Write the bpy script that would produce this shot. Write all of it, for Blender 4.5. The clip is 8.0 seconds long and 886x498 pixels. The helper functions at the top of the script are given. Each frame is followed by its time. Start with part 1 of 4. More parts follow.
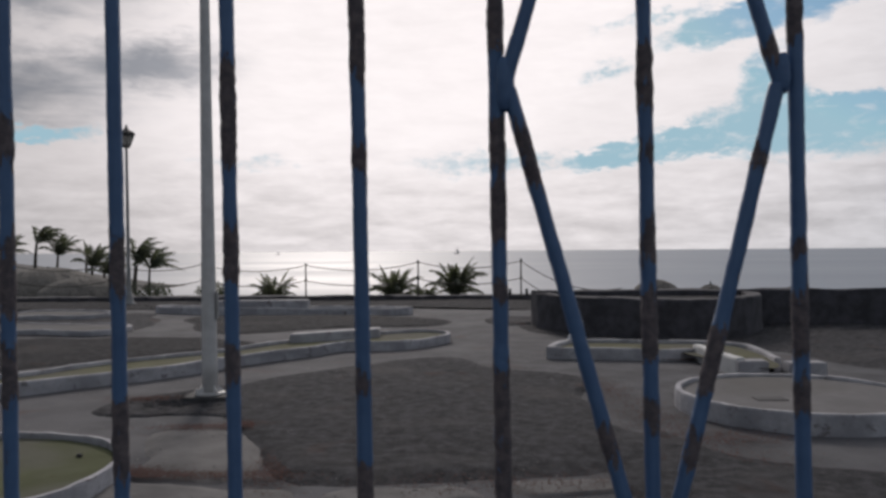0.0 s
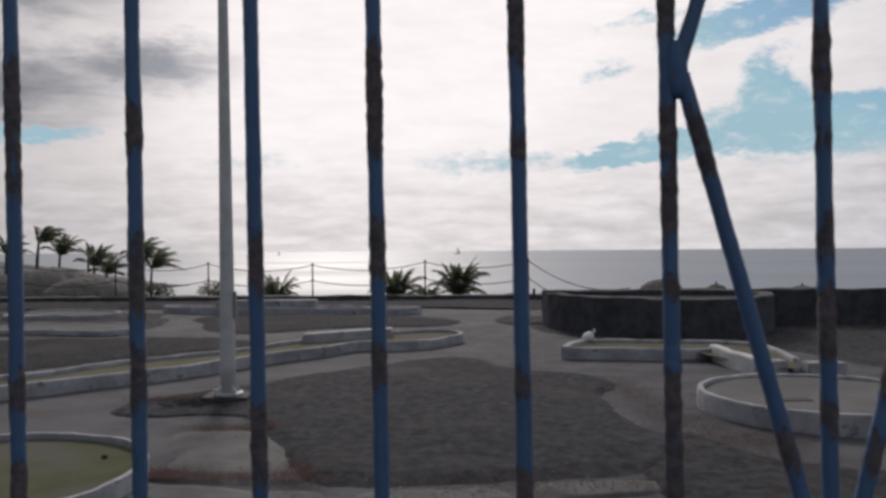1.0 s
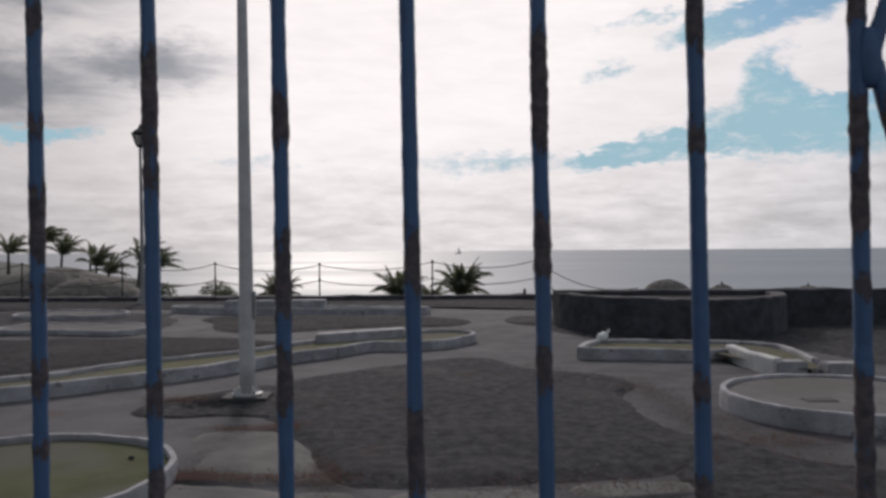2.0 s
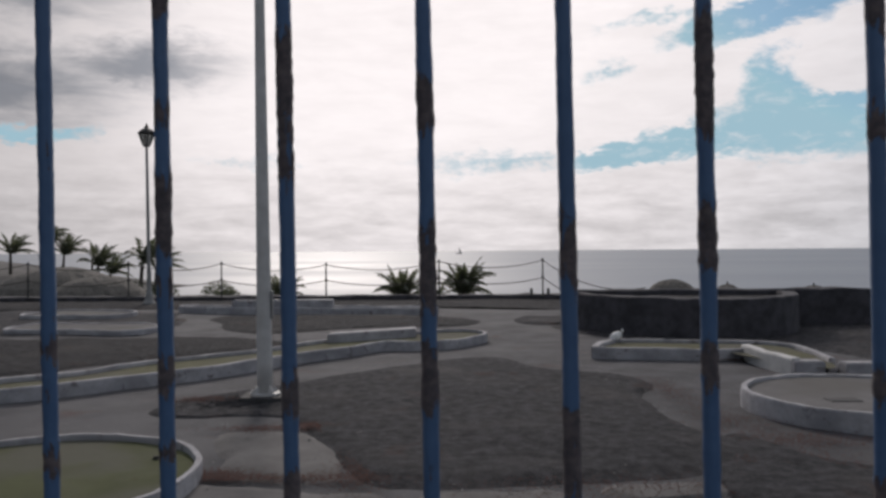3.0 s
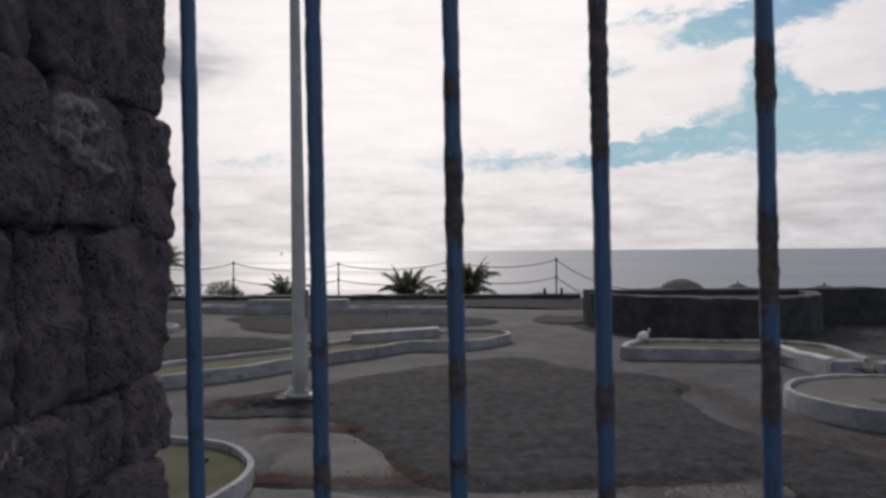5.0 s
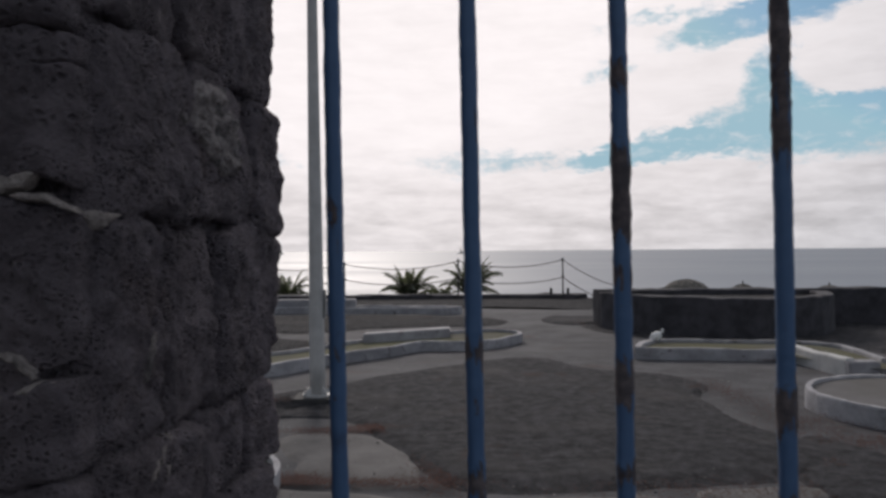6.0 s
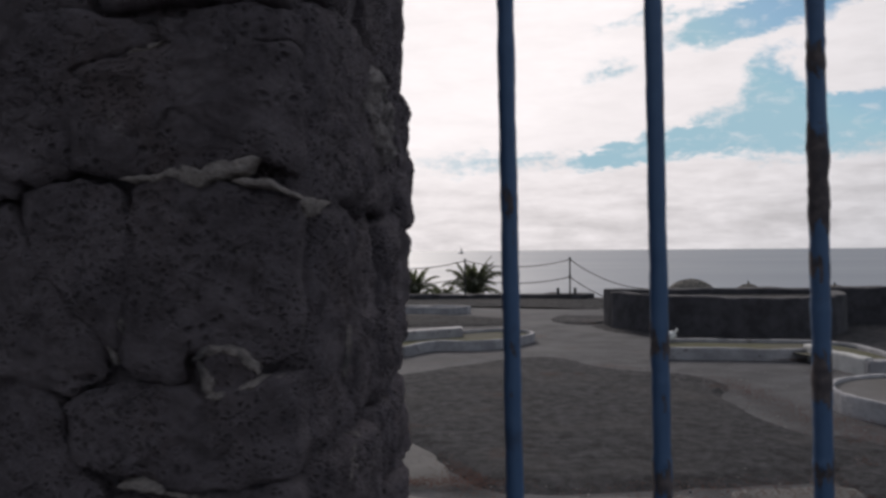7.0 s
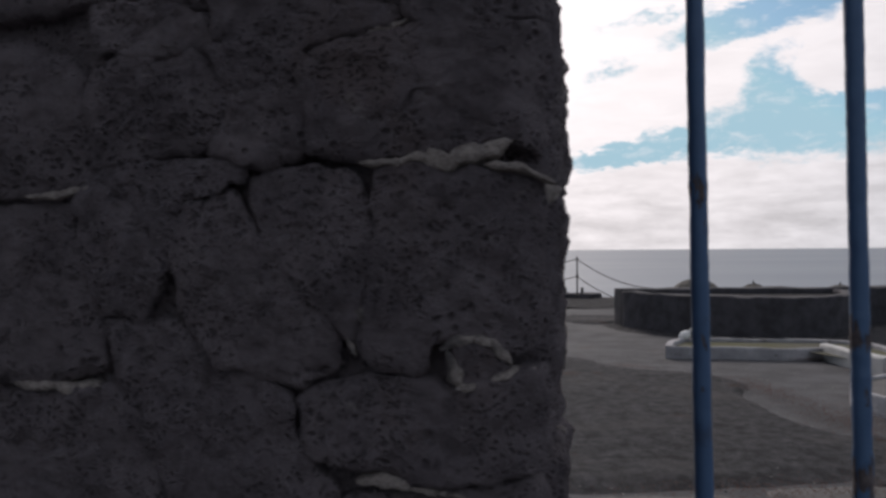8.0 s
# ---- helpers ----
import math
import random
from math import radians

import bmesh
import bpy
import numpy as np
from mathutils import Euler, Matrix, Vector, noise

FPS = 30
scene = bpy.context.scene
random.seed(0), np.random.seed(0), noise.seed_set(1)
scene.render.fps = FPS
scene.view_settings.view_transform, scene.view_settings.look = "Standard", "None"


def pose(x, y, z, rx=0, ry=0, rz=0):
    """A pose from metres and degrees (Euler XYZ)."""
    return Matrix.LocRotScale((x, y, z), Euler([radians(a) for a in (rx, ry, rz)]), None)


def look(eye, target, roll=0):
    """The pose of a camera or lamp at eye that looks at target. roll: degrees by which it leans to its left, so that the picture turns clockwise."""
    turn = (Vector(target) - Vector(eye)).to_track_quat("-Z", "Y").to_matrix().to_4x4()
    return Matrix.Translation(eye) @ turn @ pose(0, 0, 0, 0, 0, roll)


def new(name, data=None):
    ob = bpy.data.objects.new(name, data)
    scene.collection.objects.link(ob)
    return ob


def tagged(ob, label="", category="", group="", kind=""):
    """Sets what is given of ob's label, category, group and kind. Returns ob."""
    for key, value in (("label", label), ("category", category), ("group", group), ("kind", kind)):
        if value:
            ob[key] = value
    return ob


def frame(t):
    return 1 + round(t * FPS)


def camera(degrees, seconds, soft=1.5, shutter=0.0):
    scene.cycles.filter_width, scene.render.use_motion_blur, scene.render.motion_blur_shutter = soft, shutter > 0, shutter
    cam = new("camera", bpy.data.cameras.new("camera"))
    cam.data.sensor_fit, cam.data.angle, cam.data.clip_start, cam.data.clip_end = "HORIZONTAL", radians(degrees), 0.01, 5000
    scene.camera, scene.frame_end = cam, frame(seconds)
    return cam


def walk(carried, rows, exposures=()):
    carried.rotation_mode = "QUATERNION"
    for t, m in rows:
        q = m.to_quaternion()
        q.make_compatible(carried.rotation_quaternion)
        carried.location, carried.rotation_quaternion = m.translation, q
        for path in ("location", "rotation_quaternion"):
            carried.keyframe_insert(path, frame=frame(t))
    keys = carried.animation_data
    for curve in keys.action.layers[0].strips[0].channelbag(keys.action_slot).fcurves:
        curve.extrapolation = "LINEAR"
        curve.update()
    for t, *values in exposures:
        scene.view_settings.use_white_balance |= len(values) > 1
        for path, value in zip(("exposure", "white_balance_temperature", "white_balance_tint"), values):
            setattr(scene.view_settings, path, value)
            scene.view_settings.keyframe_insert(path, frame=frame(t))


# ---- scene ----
# A slider shot past a rusty bar fence and a stone pier, over a derelict minigolf course to the sea.
ROLL, PITCH = 0.4, 0.09
ROWS = [
    (0, 0.0000, 0.0000, 1.2800, 0.00), (0.5, -0.0829, 0.0230, 1.2777, 0.02), (1, -0.1659, 0.0449, 1.2756, 0.04),
    (1.5, -0.2496, 0.0645, 1.2752, 0.06), (2.15, -0.3567, 0.0882, 1.2739, 0.09), (2.8, -0.4584, 0.1129, 1.2691, 0.12),
    (3.5, -0.5642, 0.1423, 1.2642, 0.16), (4, -0.6420, 0.1635, 1.2617, 0.17), (4.5, -0.7206, 0.1846, 1.2599, 0.18),
    (5.2, -0.8278, 0.2148, 1.2598, 0.19), (5.8, -0.9182, 0.2398, 1.2588, 0.20), (6.5, -1.0310, 0.2628, 1.2529, 0.20),
    (7, -1.1165, 0.2741, 1.2504, 0.22), (7.5, -1.2025, 0.2841, 1.2480, 0.24), (8, -1.2870, 0.2945, 1.2425, 0.24),
]
cam = camera(57.6, 8.0, soft=3.0, shutter=0.35)
walk(cam, [(t, pose(x, y, z, 90 + PITCH, ROLL, a)) for t, x, y, z, a in ROWS], [(0.0, 0.0, 6550, 14.6), (6.4, 0.0, 6550, 14.6), (7.2, 0.07, 6550, 15.0), (8.0, 0.18, 6550, 16.0)])

# ---------------------------------------------------------------- sky and sun
SUN_AZ, SUN_EL = radians(-8.0), radians(27.0)          # azimuth from +y, positive to +x
SUN_DIR = Vector((math.sin(SUN_AZ) * math.cos(SUN_EL), math.cos(SUN_AZ) * math.cos(SUN_EL), math.sin(SUN_EL)))


class Net:
    """Short hand for node trees."""

    def __init__(self, tree):
        self.tree = tree
        tree.nodes.clear()

    def add(self, kind):
        return self.tree.nodes.new(kind)

    def put(self, socket, value):
        if isinstance(value, bpy.types.NodeSocket):
            self.tree.links.new(value, socket)
        else:
            if isinstance(value, (tuple, list)) and len(socket.default_value) == 4 and len(value) == 3:
                value = (*value, 1.0)
            socket.default_value = value

    def math(self, op, a, b=0.0, c=0.0, clamp=False):
        n = self.add("ShaderNodeMath")
        n.operation, n.use_clamp = op, clamp
        for k, v in enumerate((a, b, c)):
            self.put(n.inputs[k], v)
        return n.outputs[0]

    def vec(self, op, a, b=(0, 0, 0)):
        n = self.add("ShaderNodeVectorMath")
        n.operation = op
        self.put(n.inputs[0], a)
        if op == "SCALE":
            self.put(n.inputs["Scale"], b)
        else:
            self.put(n.inputs[1], b)
        return n.outputs["Value" if op in ("DOT_PRODUCT", "LENGTH") else "Vector"]

    def xyz(self, x, y, z):
        n = self.add("ShaderNodeCombineXYZ")
        for k, v in enumerate((x, y, z)):
            self.put(n.inputs[k], v)
        return n.outputs[0]

    def noise(self, vector, scale, detail=4.0, rough=0.55, warp=0.0, colour=False):
        n = self.add("ShaderNodeTexNoise")
        if vector is not None:
            self.put(n.inputs["Vector"], vector)
        for k, v in (("Scale", scale), ("Detail", detail), ("Roughness", rough), ("Distortion", warp)):
            self.put(n.inputs[k], v)
        return n.outputs["Color" if colour else "Fac"]

    def cells(self, vector, scale, feature="F1", out="Distance"):
        n = self.add("ShaderNodeTexVoronoi")
        n.feature = feature
        self.put(n.inputs["Vector"], vector)
        self.put(n.inputs["Scale"], scale)
        return n.outputs[out]

    def ease(self, value, low, high, a=0.0, b=1.0):
        n = self.add("ShaderNodeMapRange")
        n.interpolation_type = "SMOOTHSTEP"
        for k, v in enumerate((value, low, high, a, b)):
            self.put(n.inputs[k], v)
        return n.outputs[0]

    def mix(self, fac, a, b, how="MIX"):
        n = self.add("ShaderNodeMix")
        n.data_type, n.blend_type = "RGBA", how
        self.put(n.inputs[0], fac)
        self.put(n.inputs[6], a)
        self.put(n.inputs[7], b)
        return n.outputs[2]


def make_world():
    world = bpy.data.worlds.new("sky")
    scene.world = world
    world.use_nodes = True
    n = Net(world.node_tree)
    way = n.vec("NORMALIZE", n.add("ShaderNodeTexCoord").outputs["Generated"])
    sep = n.add("ShaderNodeSeparateXYZ")
    n.put(sep.inputs[0], way)
    x, y, z = sep.outputs
    sky = n.add("ShaderNodeTexSky")
    sky.sky_type, sky.sun_disc, sky.sun_elevation, sky.sun_rotation = "NISHITA", False, SUN_EL, SUN_AZ
    # azimuth and elevation in degrees
    az = n.math("MULTIPLY", n.math("ARCTAN2", x, y), 57.2958)
    el = n.math("MULTIPLY", n.math("ARCSINE", z), 57.2958)
    # flat cloud sheet seen in perspective
    lift = n.math("ADD", n.math("MAXIMUM", z, 0.0), 0.10)
    sheet = n.xyz(n.math("DIVIDE", x, lift), n.math("DIVIDE", y, lift), 0.0)
    big = n.noise(sheet, 1.1, 3.0, 0.5, 0.3)
    puffs = n.noise(n.xyz(az, n.math("MULTIPLY", el, 1.7), 0.0), 0.16, 6.0, 0.6, 0.25)
    streaks = n.noise(n.xyz(n.math("MULTIPLY", az, 0.30), n.math("MULTIPLY", el, 1.5), 3.0), 0.62, 5.0, 0.6, 0.3)
    wisps = n.noise(n.xyz(n.math("MULTIPLY", az, 0.5), n.math("MULTIPLY", el, 1.3), 9.0), 0.9, 6.0, 0.65, 0.4)
    bend_x = n.math("MULTIPLY", n.math("SUBTRACT", puffs, 0.5), 6.0)
    bend_y = n.math("ADD", n.math("MULTIPLY", n.math("SUBTRACT", wisps, 0.5), 2.6), n.math("MULTIPLY", n.math("SUBTRACT", puffs, 0.5), 2.0))
    waz, wel = n.math("ADD", az, bend_x), n.math("ADD", el, bend_y)

    def blob(ca, ce, ra, re, tilt=0.0):
        """A soft patch of sky round an azimuth and elevation, 1 in its middle."""
        da, de = n.math("SUBTRACT", waz, ca), n.math("SUBTRACT", wel, ce)
        c, s = math.cos(radians(tilt)), math.sin(radians(tilt))
        p = n.math("ADD", n.math("MULTIPLY", da, c / ra), n.math("MULTIPLY", de, s / ra))
        q = n.math("SUBTRACT", n.math("MULTIPLY", de, c / re), n.math("MULTIPLY", da, s / re))
        rr = n.math("ADD", n.math("MULTIPLY", p, p), n.math("MULTIPLY", q, q))
        return n.math("SUBTRACT", 1.0, n.math("SQRT", rr), clamp=True)

    def union(parts):
        out = parts[0]
        for p in parts[1:]:
            out = n.math("MAXIMUM", out, p)
        return out

    # holes in the cloud through which the blue shows
    faint = union([blob(4.3, 6.1, 9.0, 1.1, 0), n.math("MULTIPLY", blob(-13.5, 6.3, 6.0, 0.6, -4), 0.6), blob(11.5, 12.2, 1.5, 0.9, 0), blob(15.5, 15.6, 6.0, 0.8, 8)])
    holes = union([blob(24.5, 8.0, 8.5, 2.6, 0), blob(18.5, 7.4, 7.5, 1.5, 6), blob(13.0, 6.5, 6.5, 0.9, 6), blob(22.5, 10.5, 3.0, 3.2, 0), blob(22.0, 15.2, 9.0, 1.6, 12), blob(31.0, 8.5, 7.0, 3.0, 0),
                   blob(-27.5, 7.6, 5.0, 0.8, 5), n.math("MULTIPLY", faint, 0.30)])
    bank = union([blob(27.0, 11.6, 5.6, 2.3, 4), blob(31.0, 11.8, 6.0, 3.2, 0)])
    holes = n.math("SUBTRACT", holes, n.math("MULTIPLY", bank, 0.9), clamp=True)
    fray = n.noise(n.xyz(az, n.math("MULTIPLY", el, 1.5), 5.0), 1.1, 7, 0.65)
    holes = n.math("ADD", holes, n.math("MULTIPLY", n.math("SUBTRACT", fray, 0.5), n.ease(holes, 0.0, 0.12, 0.0, 0.55)))
    far_holes = n.math("MULTIPLY", n.ease(big, 0.50, 0.62), n.ease(n.math("ABSOLUTE", az), 34.0, 55.0))
    hole = n.math("MAXIMUM", n.ease(holes, 0.02, 0.42), n.math("MULTIPLY", far_holes, 0.8))
    veil = n.math("MULTIPLY", n.ease(wisps, 0.50, 0.72), 0.40)
    hole = n.math("MULTIPLY", hole, n.math("SUBTRACT", 1.0, veil))
    # thick grey cloud bellies
    belly = union([blob(-29.5, 10.6, 13.0, 4.6, 0), blob(-21.0, 12.2, 10.0, 2.8, 4), blob(-29.5, 17.0, 13.0, 4.6, -5), blob(-21.0, 17.5, 6.0, 1.6, 0)])
    belly = n.ease(n.math("ADD", belly, n.math("MULTIPLY", n.math("SUBTRACT", streaks, 0.5), 0.9)), 0.05, 0.95)
    # the veiled sun's glow through the cloud
    near = n.vec("DOT_PRODUCT", way, tuple(SUN_DIR))
    wide = n.ease(near, 0.42, 0.985)
    tight = n.ease(near, 0.90, 0.995)
    low = n.ease(el, 2.0, 8.5, 1.0, 0.0)
    bright = n.math("ADD", n.math("MULTIPLY", wide, 0.56), n.math("ADD", n.math("MULTIPLY", low, 0.04), 0.35))
    bright = n.math("MINIMUM", n.math("ADD", bright, n.math("MULTIPLY", tight, 0.30)), 0.96)
    rough = n.math("ADD", n.math("MULTIPLY", n.math("SUBTRACT", streaks, 0.5), 1.0), n.math("MULTIPLY", n.math("SUBTRACT", wisps, 0.5), 0.45))
    depth = n.math("ADD", 0.22, n.math("ADD", n.math("MULTIPLY", low, 0.55), n.math("MULTIPLY", n.math("SUBTRACT", 1.0, wide), 0.35)))
    shade = n.math("ADD", 1.0, n.math("MULTIPLY", rough, depth))
    shade = n.math("MULTIPLY", shade, n.math("SUBTRACT", 1.0, n.math("MULTIPLY", low, 0.16)))
    cloud = n.vec("SCALE", n.mix(wide, (0.86, 0.93, 1.0), (1.0, 0.965, 0.95)), n.math("MULTIPLY", bright, shade))
    cloud = n.vec("SCALE", cloud, n.ease(az, -32.0, -10.0, 0.70, 1.0))
    cloud = n.vec("MULTIPLY", cloud, n.mix(belly, (1.0, 1.0, 1.0), (0.36, 0.395, 0.435)))
    blue = n.vec("SCALE", sky.outputs[0], 0.085)
    blue = n.vec("MULTIPLY", blue, (0.53, 0.75, 0.84))
    blue = n.vec("MINIMUM", blue, (0.33, 0.52, 0.60))
    seen = n.mix(hole, cloud, blue)
    back = n.add("ShaderNodeBackground")
    n.put(back.inputs[0], seen)
    back.inputs[1].default_value = 1.0
    out = n.add("ShaderNodeOutputWorld")
    n.put(out.inputs[0], back.outputs[0])


make_world()
sun = new("sun", bpy.data.lights.new("sun", "SUN"))
sun.data.energy, sun.data.angle, sun.data.color = 1.3, radians(11), (1.0, 0.94, 0.86)
sun.matrix_world = look(SUN_DIR * 50, (0, 0, 0))


# ---------------------------------------------------------------- materials
def material(name, build):
    mat = bpy.data.materials.new(name)
    mat.use_nodes = True
    n = Net(mat.node_tree)
    shader = n.add("ShaderNodeBsdfPrincipled")
    out = n.add("ShaderNodeOutputMaterial")
    n.put(out.inputs[0], shader.outputs[0])
    build(n, shader.inputs, n.add("ShaderNodeTexCoord").outputs["Object"])
    return mat


def bump(n, s, height, strength, distance):
    b = n.add("ShaderNodeBump")
    n.put(b.inputs["Strength"], strength)
    n.put(b.inputs["Distance"], distance)
    n.put(b.inputs["Height"], height)
    n.put(s["Normal"], b.outputs[0])


def rnd(n):
    return n.add("ShaderNodeObjectInfo").outputs["Random"]


def paved(n, s, co):
    big, mid, fine = n.noise(co, 0.45, 4), n.noise(co, 2.3, 5, 0.6), n.noise(co, 60, 5, 0.7)
    col = n.mix(n.ease(mid, 0.35, 0.68), (0.062, 0.061, 0.064), (0.105, 0.102, 0.107))
    col = n.mix(n.ease(big, 0.45, 0.7), col, (0.132, 0.127, 0.127))
    col = n.mix(n.math("MULTIPLY", n.ease(n.noise(co, 1.3, 6, 0.65, 0.6), 0.58, 0.70), 0.55), col, (0.10, 0.05, 0.042))
    col = n.mix(n.math("MULTIPLY", n.ease(fine, 0.5, 0.75), 0.4), col, (0.08, 0.075, 0.075))
    n.put(s["Base Color"], n.vec("MULTIPLY", col, (0.98, 1.0, 1.05)))
    s["Roughness"].default_value = 0.9
    s["Specular IOR Level"].default_value = 0.25
    bump(n, s, n.math("ADD", n.math("MULTIPLY", mid, 0.5), fine), 0.5, 0.012)


def soil(n, s, co, deep=1.0):
    big, mid, fine = n.noise(co, 0.8, 4), n.noise(co, 10, 9, 0.78), n.noise(co, 55, 6, 0.75)
    col = n.mix(n.ease(mid, 0.35, 0.7), (0.027, 0.027, 0.029), (0.106, 0.102, 0.106))
    col = n.mix(n.math("MULTIPLY", n.ease(big, 0.5, 0.72), 0.6), col, (0.118, 0.108, 0.103))
    col = n.mix(n.ease(fine, 0.57, 0.72), col, (0.18, 0.17, 0.16))
    col = n.mix(n.math("MULTIPLY", n.ease(n.noise(co, 1.9, 5, 0.6, 0.5), 0.60, 0.72), 0.6), col, (0.085, 0.048, 0.038))
    n.put(s["Base Color"], n.vec("MULTIPLY", col, (deep * 0.98, deep, deep * 1.05)))
    s["Roughness"].default_value = 0.95
    s["Specular IOR Level"].default_value = 0.15
    bump(n, s, n.math("ADD", mid, n.math("MULTIPLY", fine, 0.7)), 0.9, 0.03)


def ash(n, s, co):
    """Darker volcanic ash of the back beds."""
    soil(n, s, co, 0.66)


def whitewash(n, s, co):
    at = n.add("ShaderNodeNewGeometry").outputs["Position"]
    mid, fine, chips = n.noise(at, 3.0, 5, 0.6), n.noise(at, 30, 5, 0.7), n.noise(at, 7.5, 6, 0.7, 0.4)
    col = n.mix(n.ease(mid, 0.35, 0.7), (0.30, 0.295, 0.315), (0.50, 0.49, 0.515))
    col = n.mix(n.math("MULTIPLY", n.ease(fine, 0.45, 0.75), 0.5), col, (0.25, 0.235, 0.225))
    col = n.mix(n.math("MULTIPLY", n.ease(chips, 0.58, 0.66), 0.8), col, (0.14, 0.125, 0.125))
    n.put(s["Base Color"], col)
    s["Roughness"].default_value = 0.85
    bump(n, s, n.math("ADD", chips, fine), 0.5, 0.008)


def turf(tint):
    def build(n, s, co):
        big, mid, fine = n.noise(co, 0.9, 4), n.noise(co, 4, 5, 0.6), n.noise(co, 130, 4, 0.7)
        col = n.mix(n.ease(mid, 0.3, 0.7), tuple(c * 0.75 for c in tint), tint)
        col = n.mix(n.math("MULTIPLY", n.ease(big, 0.42, 0.62), 0.75), col, (0.15, 0.142, 0.13))
        col = n.mix(n.math("MULTIPLY", n.ease(n.noise(co, 9, 6, 0.7), 0.62, 0.7), 0.5), col, (0.09, 0.06, 0.04))
        n.put(s["Base Color"], n.mix(n.math("MULTIPLY", fine, 0.5), col, tuple(c * 0.6 for c in tint)))
        s["Roughness"].default_value = 0.95
        s["Specular IOR Level"].default_value = 0.1
        bump(n, s, fine, 0.6, 0.006)
    return build


def old_paint(n, s, co):
    """Blue paint flaking off rusty iron, in bare stretches with ragged ends and flecks."""
    at = n.add("ShaderNodeNewGeometry").outputs["Position"]
    r = rnd(n)
    worn = n.add("ShaderNodeAttribute")
    worn.attribute_name = "bare"
    own = n.vec("ADD", n.vec("MULTIPLY", at, (95.0, 95.0, 20.0)), n.xyz(n.math("MULTIPLY", r, 91.0), n.math("MULTIPLY", r, 37.0), n.math("MULTIPLY", r, 53.0)))
    bands = n.noise(own, 1.0, 6, 0.65, 0.6)
    flecks = n.noise(at, 230, 4, 0.7)
    ragged = n.math("ADD", n.math("MULTIPLY", n.math("SUBTRACT", bands, 0.5), 3.4), n.math("MULTIPLY", n.math("SUBTRACT", flecks, 0.5), 0.5))
    bare = n.ease(n.math("ADD", worn.outputs["Fac"], ragged), 0.50, 0.62)
    blue = n.mix(n.noise(at, 40, 4), (0.05, 0.108, 0.225), (0.09, 0.175, 0.325))
    blue = n.mix(n.ease(n.noise(at, 22, 5, 0.7), 0.6, 0.75, 0.0, 0.6), blue, (0.045, 0.075, 0.14))
    rust = n.mix(n.ease(n.noise(at, 90, 5, 0.7), 0.35, 0.7), (0.084, 0.073, 0.080), (0.165, 0.135, 0.136))
    n.put(s["Base Color"], n.mix(bare, blue, rust))
    n.put(s["Roughness"], n.mix(bare, (0.48, 0.48, 0.48), (0.92, 0.92, 0.92)))
    bump(n, s, n.math("ADD", n.math("MULTIPLY", bare, -0.8), n.math("MULTIPLY", flecks, 0.5)), 0.8, 0.0012)


def basalt(n, s, co):
    at = n.add("ShaderNodeNewGeometry").outputs["Position"]
    r = rnd(n)
    mid, fine, grit = n.noise(at, 14, 8, 0.7), n.noise(at, 70, 8, 0.8), n.noise(at, 320, 4, 0.8)
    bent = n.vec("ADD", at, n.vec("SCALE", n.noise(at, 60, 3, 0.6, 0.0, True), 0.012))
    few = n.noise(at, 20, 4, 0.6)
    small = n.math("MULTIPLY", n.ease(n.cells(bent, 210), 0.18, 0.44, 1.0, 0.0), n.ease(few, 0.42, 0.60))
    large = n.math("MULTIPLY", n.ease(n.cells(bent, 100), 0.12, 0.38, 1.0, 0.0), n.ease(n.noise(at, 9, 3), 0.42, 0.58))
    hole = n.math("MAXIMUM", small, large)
    col = n.mix(n.ease(mid, 0.32, 0.68), (0.165, 0.140, 0.156), (0.37, 0.315, 0.34))
    col = n.mix(n.ease(r, 0.0, 1.0, 0.0, 0.6), col, n.mix(n.ease(fine, 0.35, 0.65), (0.17, 0.143, 0.16), (0.335, 0.292, 0.325)))
    col = n.mix(n.math("MULTIPLY", n.ease(grit, 0.56, 0.70), 0.6), col, (0.42, 0.39, 0.39))
    col = n.mix(n.math("MULTIPLY", n.ease(n.noise(at, 36, 7, 0.75), 0.63, 0.70), 0.65), col, (0.46, 0.41, 0.40))
    col = n.mix(n.math("MULTIPLY", n.ease(n.noise(at, 5, 6, 0.7), 0.55, 0.66), 0.35), col, (0.21, 0.15, 0.14))
    # shade inside the pits, painted into the colour on top of their bump
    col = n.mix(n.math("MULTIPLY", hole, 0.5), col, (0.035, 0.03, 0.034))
    n.put(s["Base Color"], col)
    s["Roughness"].default_value = 0.93
    s["Specular IOR Level"].default_value = 0.25
    h = n.math("ADD", n.math("ADD", n.math("MULTIPLY", mid, 1.8), n.math("MULTIPLY", fine, 1.2)), n.math("MULTIPLY", grit, 0.4))
    bump(n, s, n.math("SUBTRACT", h, n.math("MULTIPLY", hole, 1.1)), 1.0, 0.012)


def mortar(light):
    def build(n, s, co):
        at = n.add("ShaderNodeNewGeometry").outputs["Position"]
        mid, fine, grit = n.noise(at, 30, 5, 0.65, 0.4), n.noise(at, 120, 5, 0.75), n.noise(at, 300, 4, 0.75)
        col = n.mix(n.ease(fine, 0.3, 0.7), tuple(c * 0.55 for c in light), light)
        col = n.mix(n.ease(mid, 0.50, 0.36), col, (0.15, 0.135, 0.137))
        n.put(s["Base Color"], n.mix(n.math("MULTIPLY", n.ease(grit, 0.5, 0.7), 0.5), col, (0.06, 0.055, 0.055)))
        s["Roughness"].default_value = 0.95
        bump(n, s, n.math("ADD", mid, fine), 1.0, 0.010)
    return build


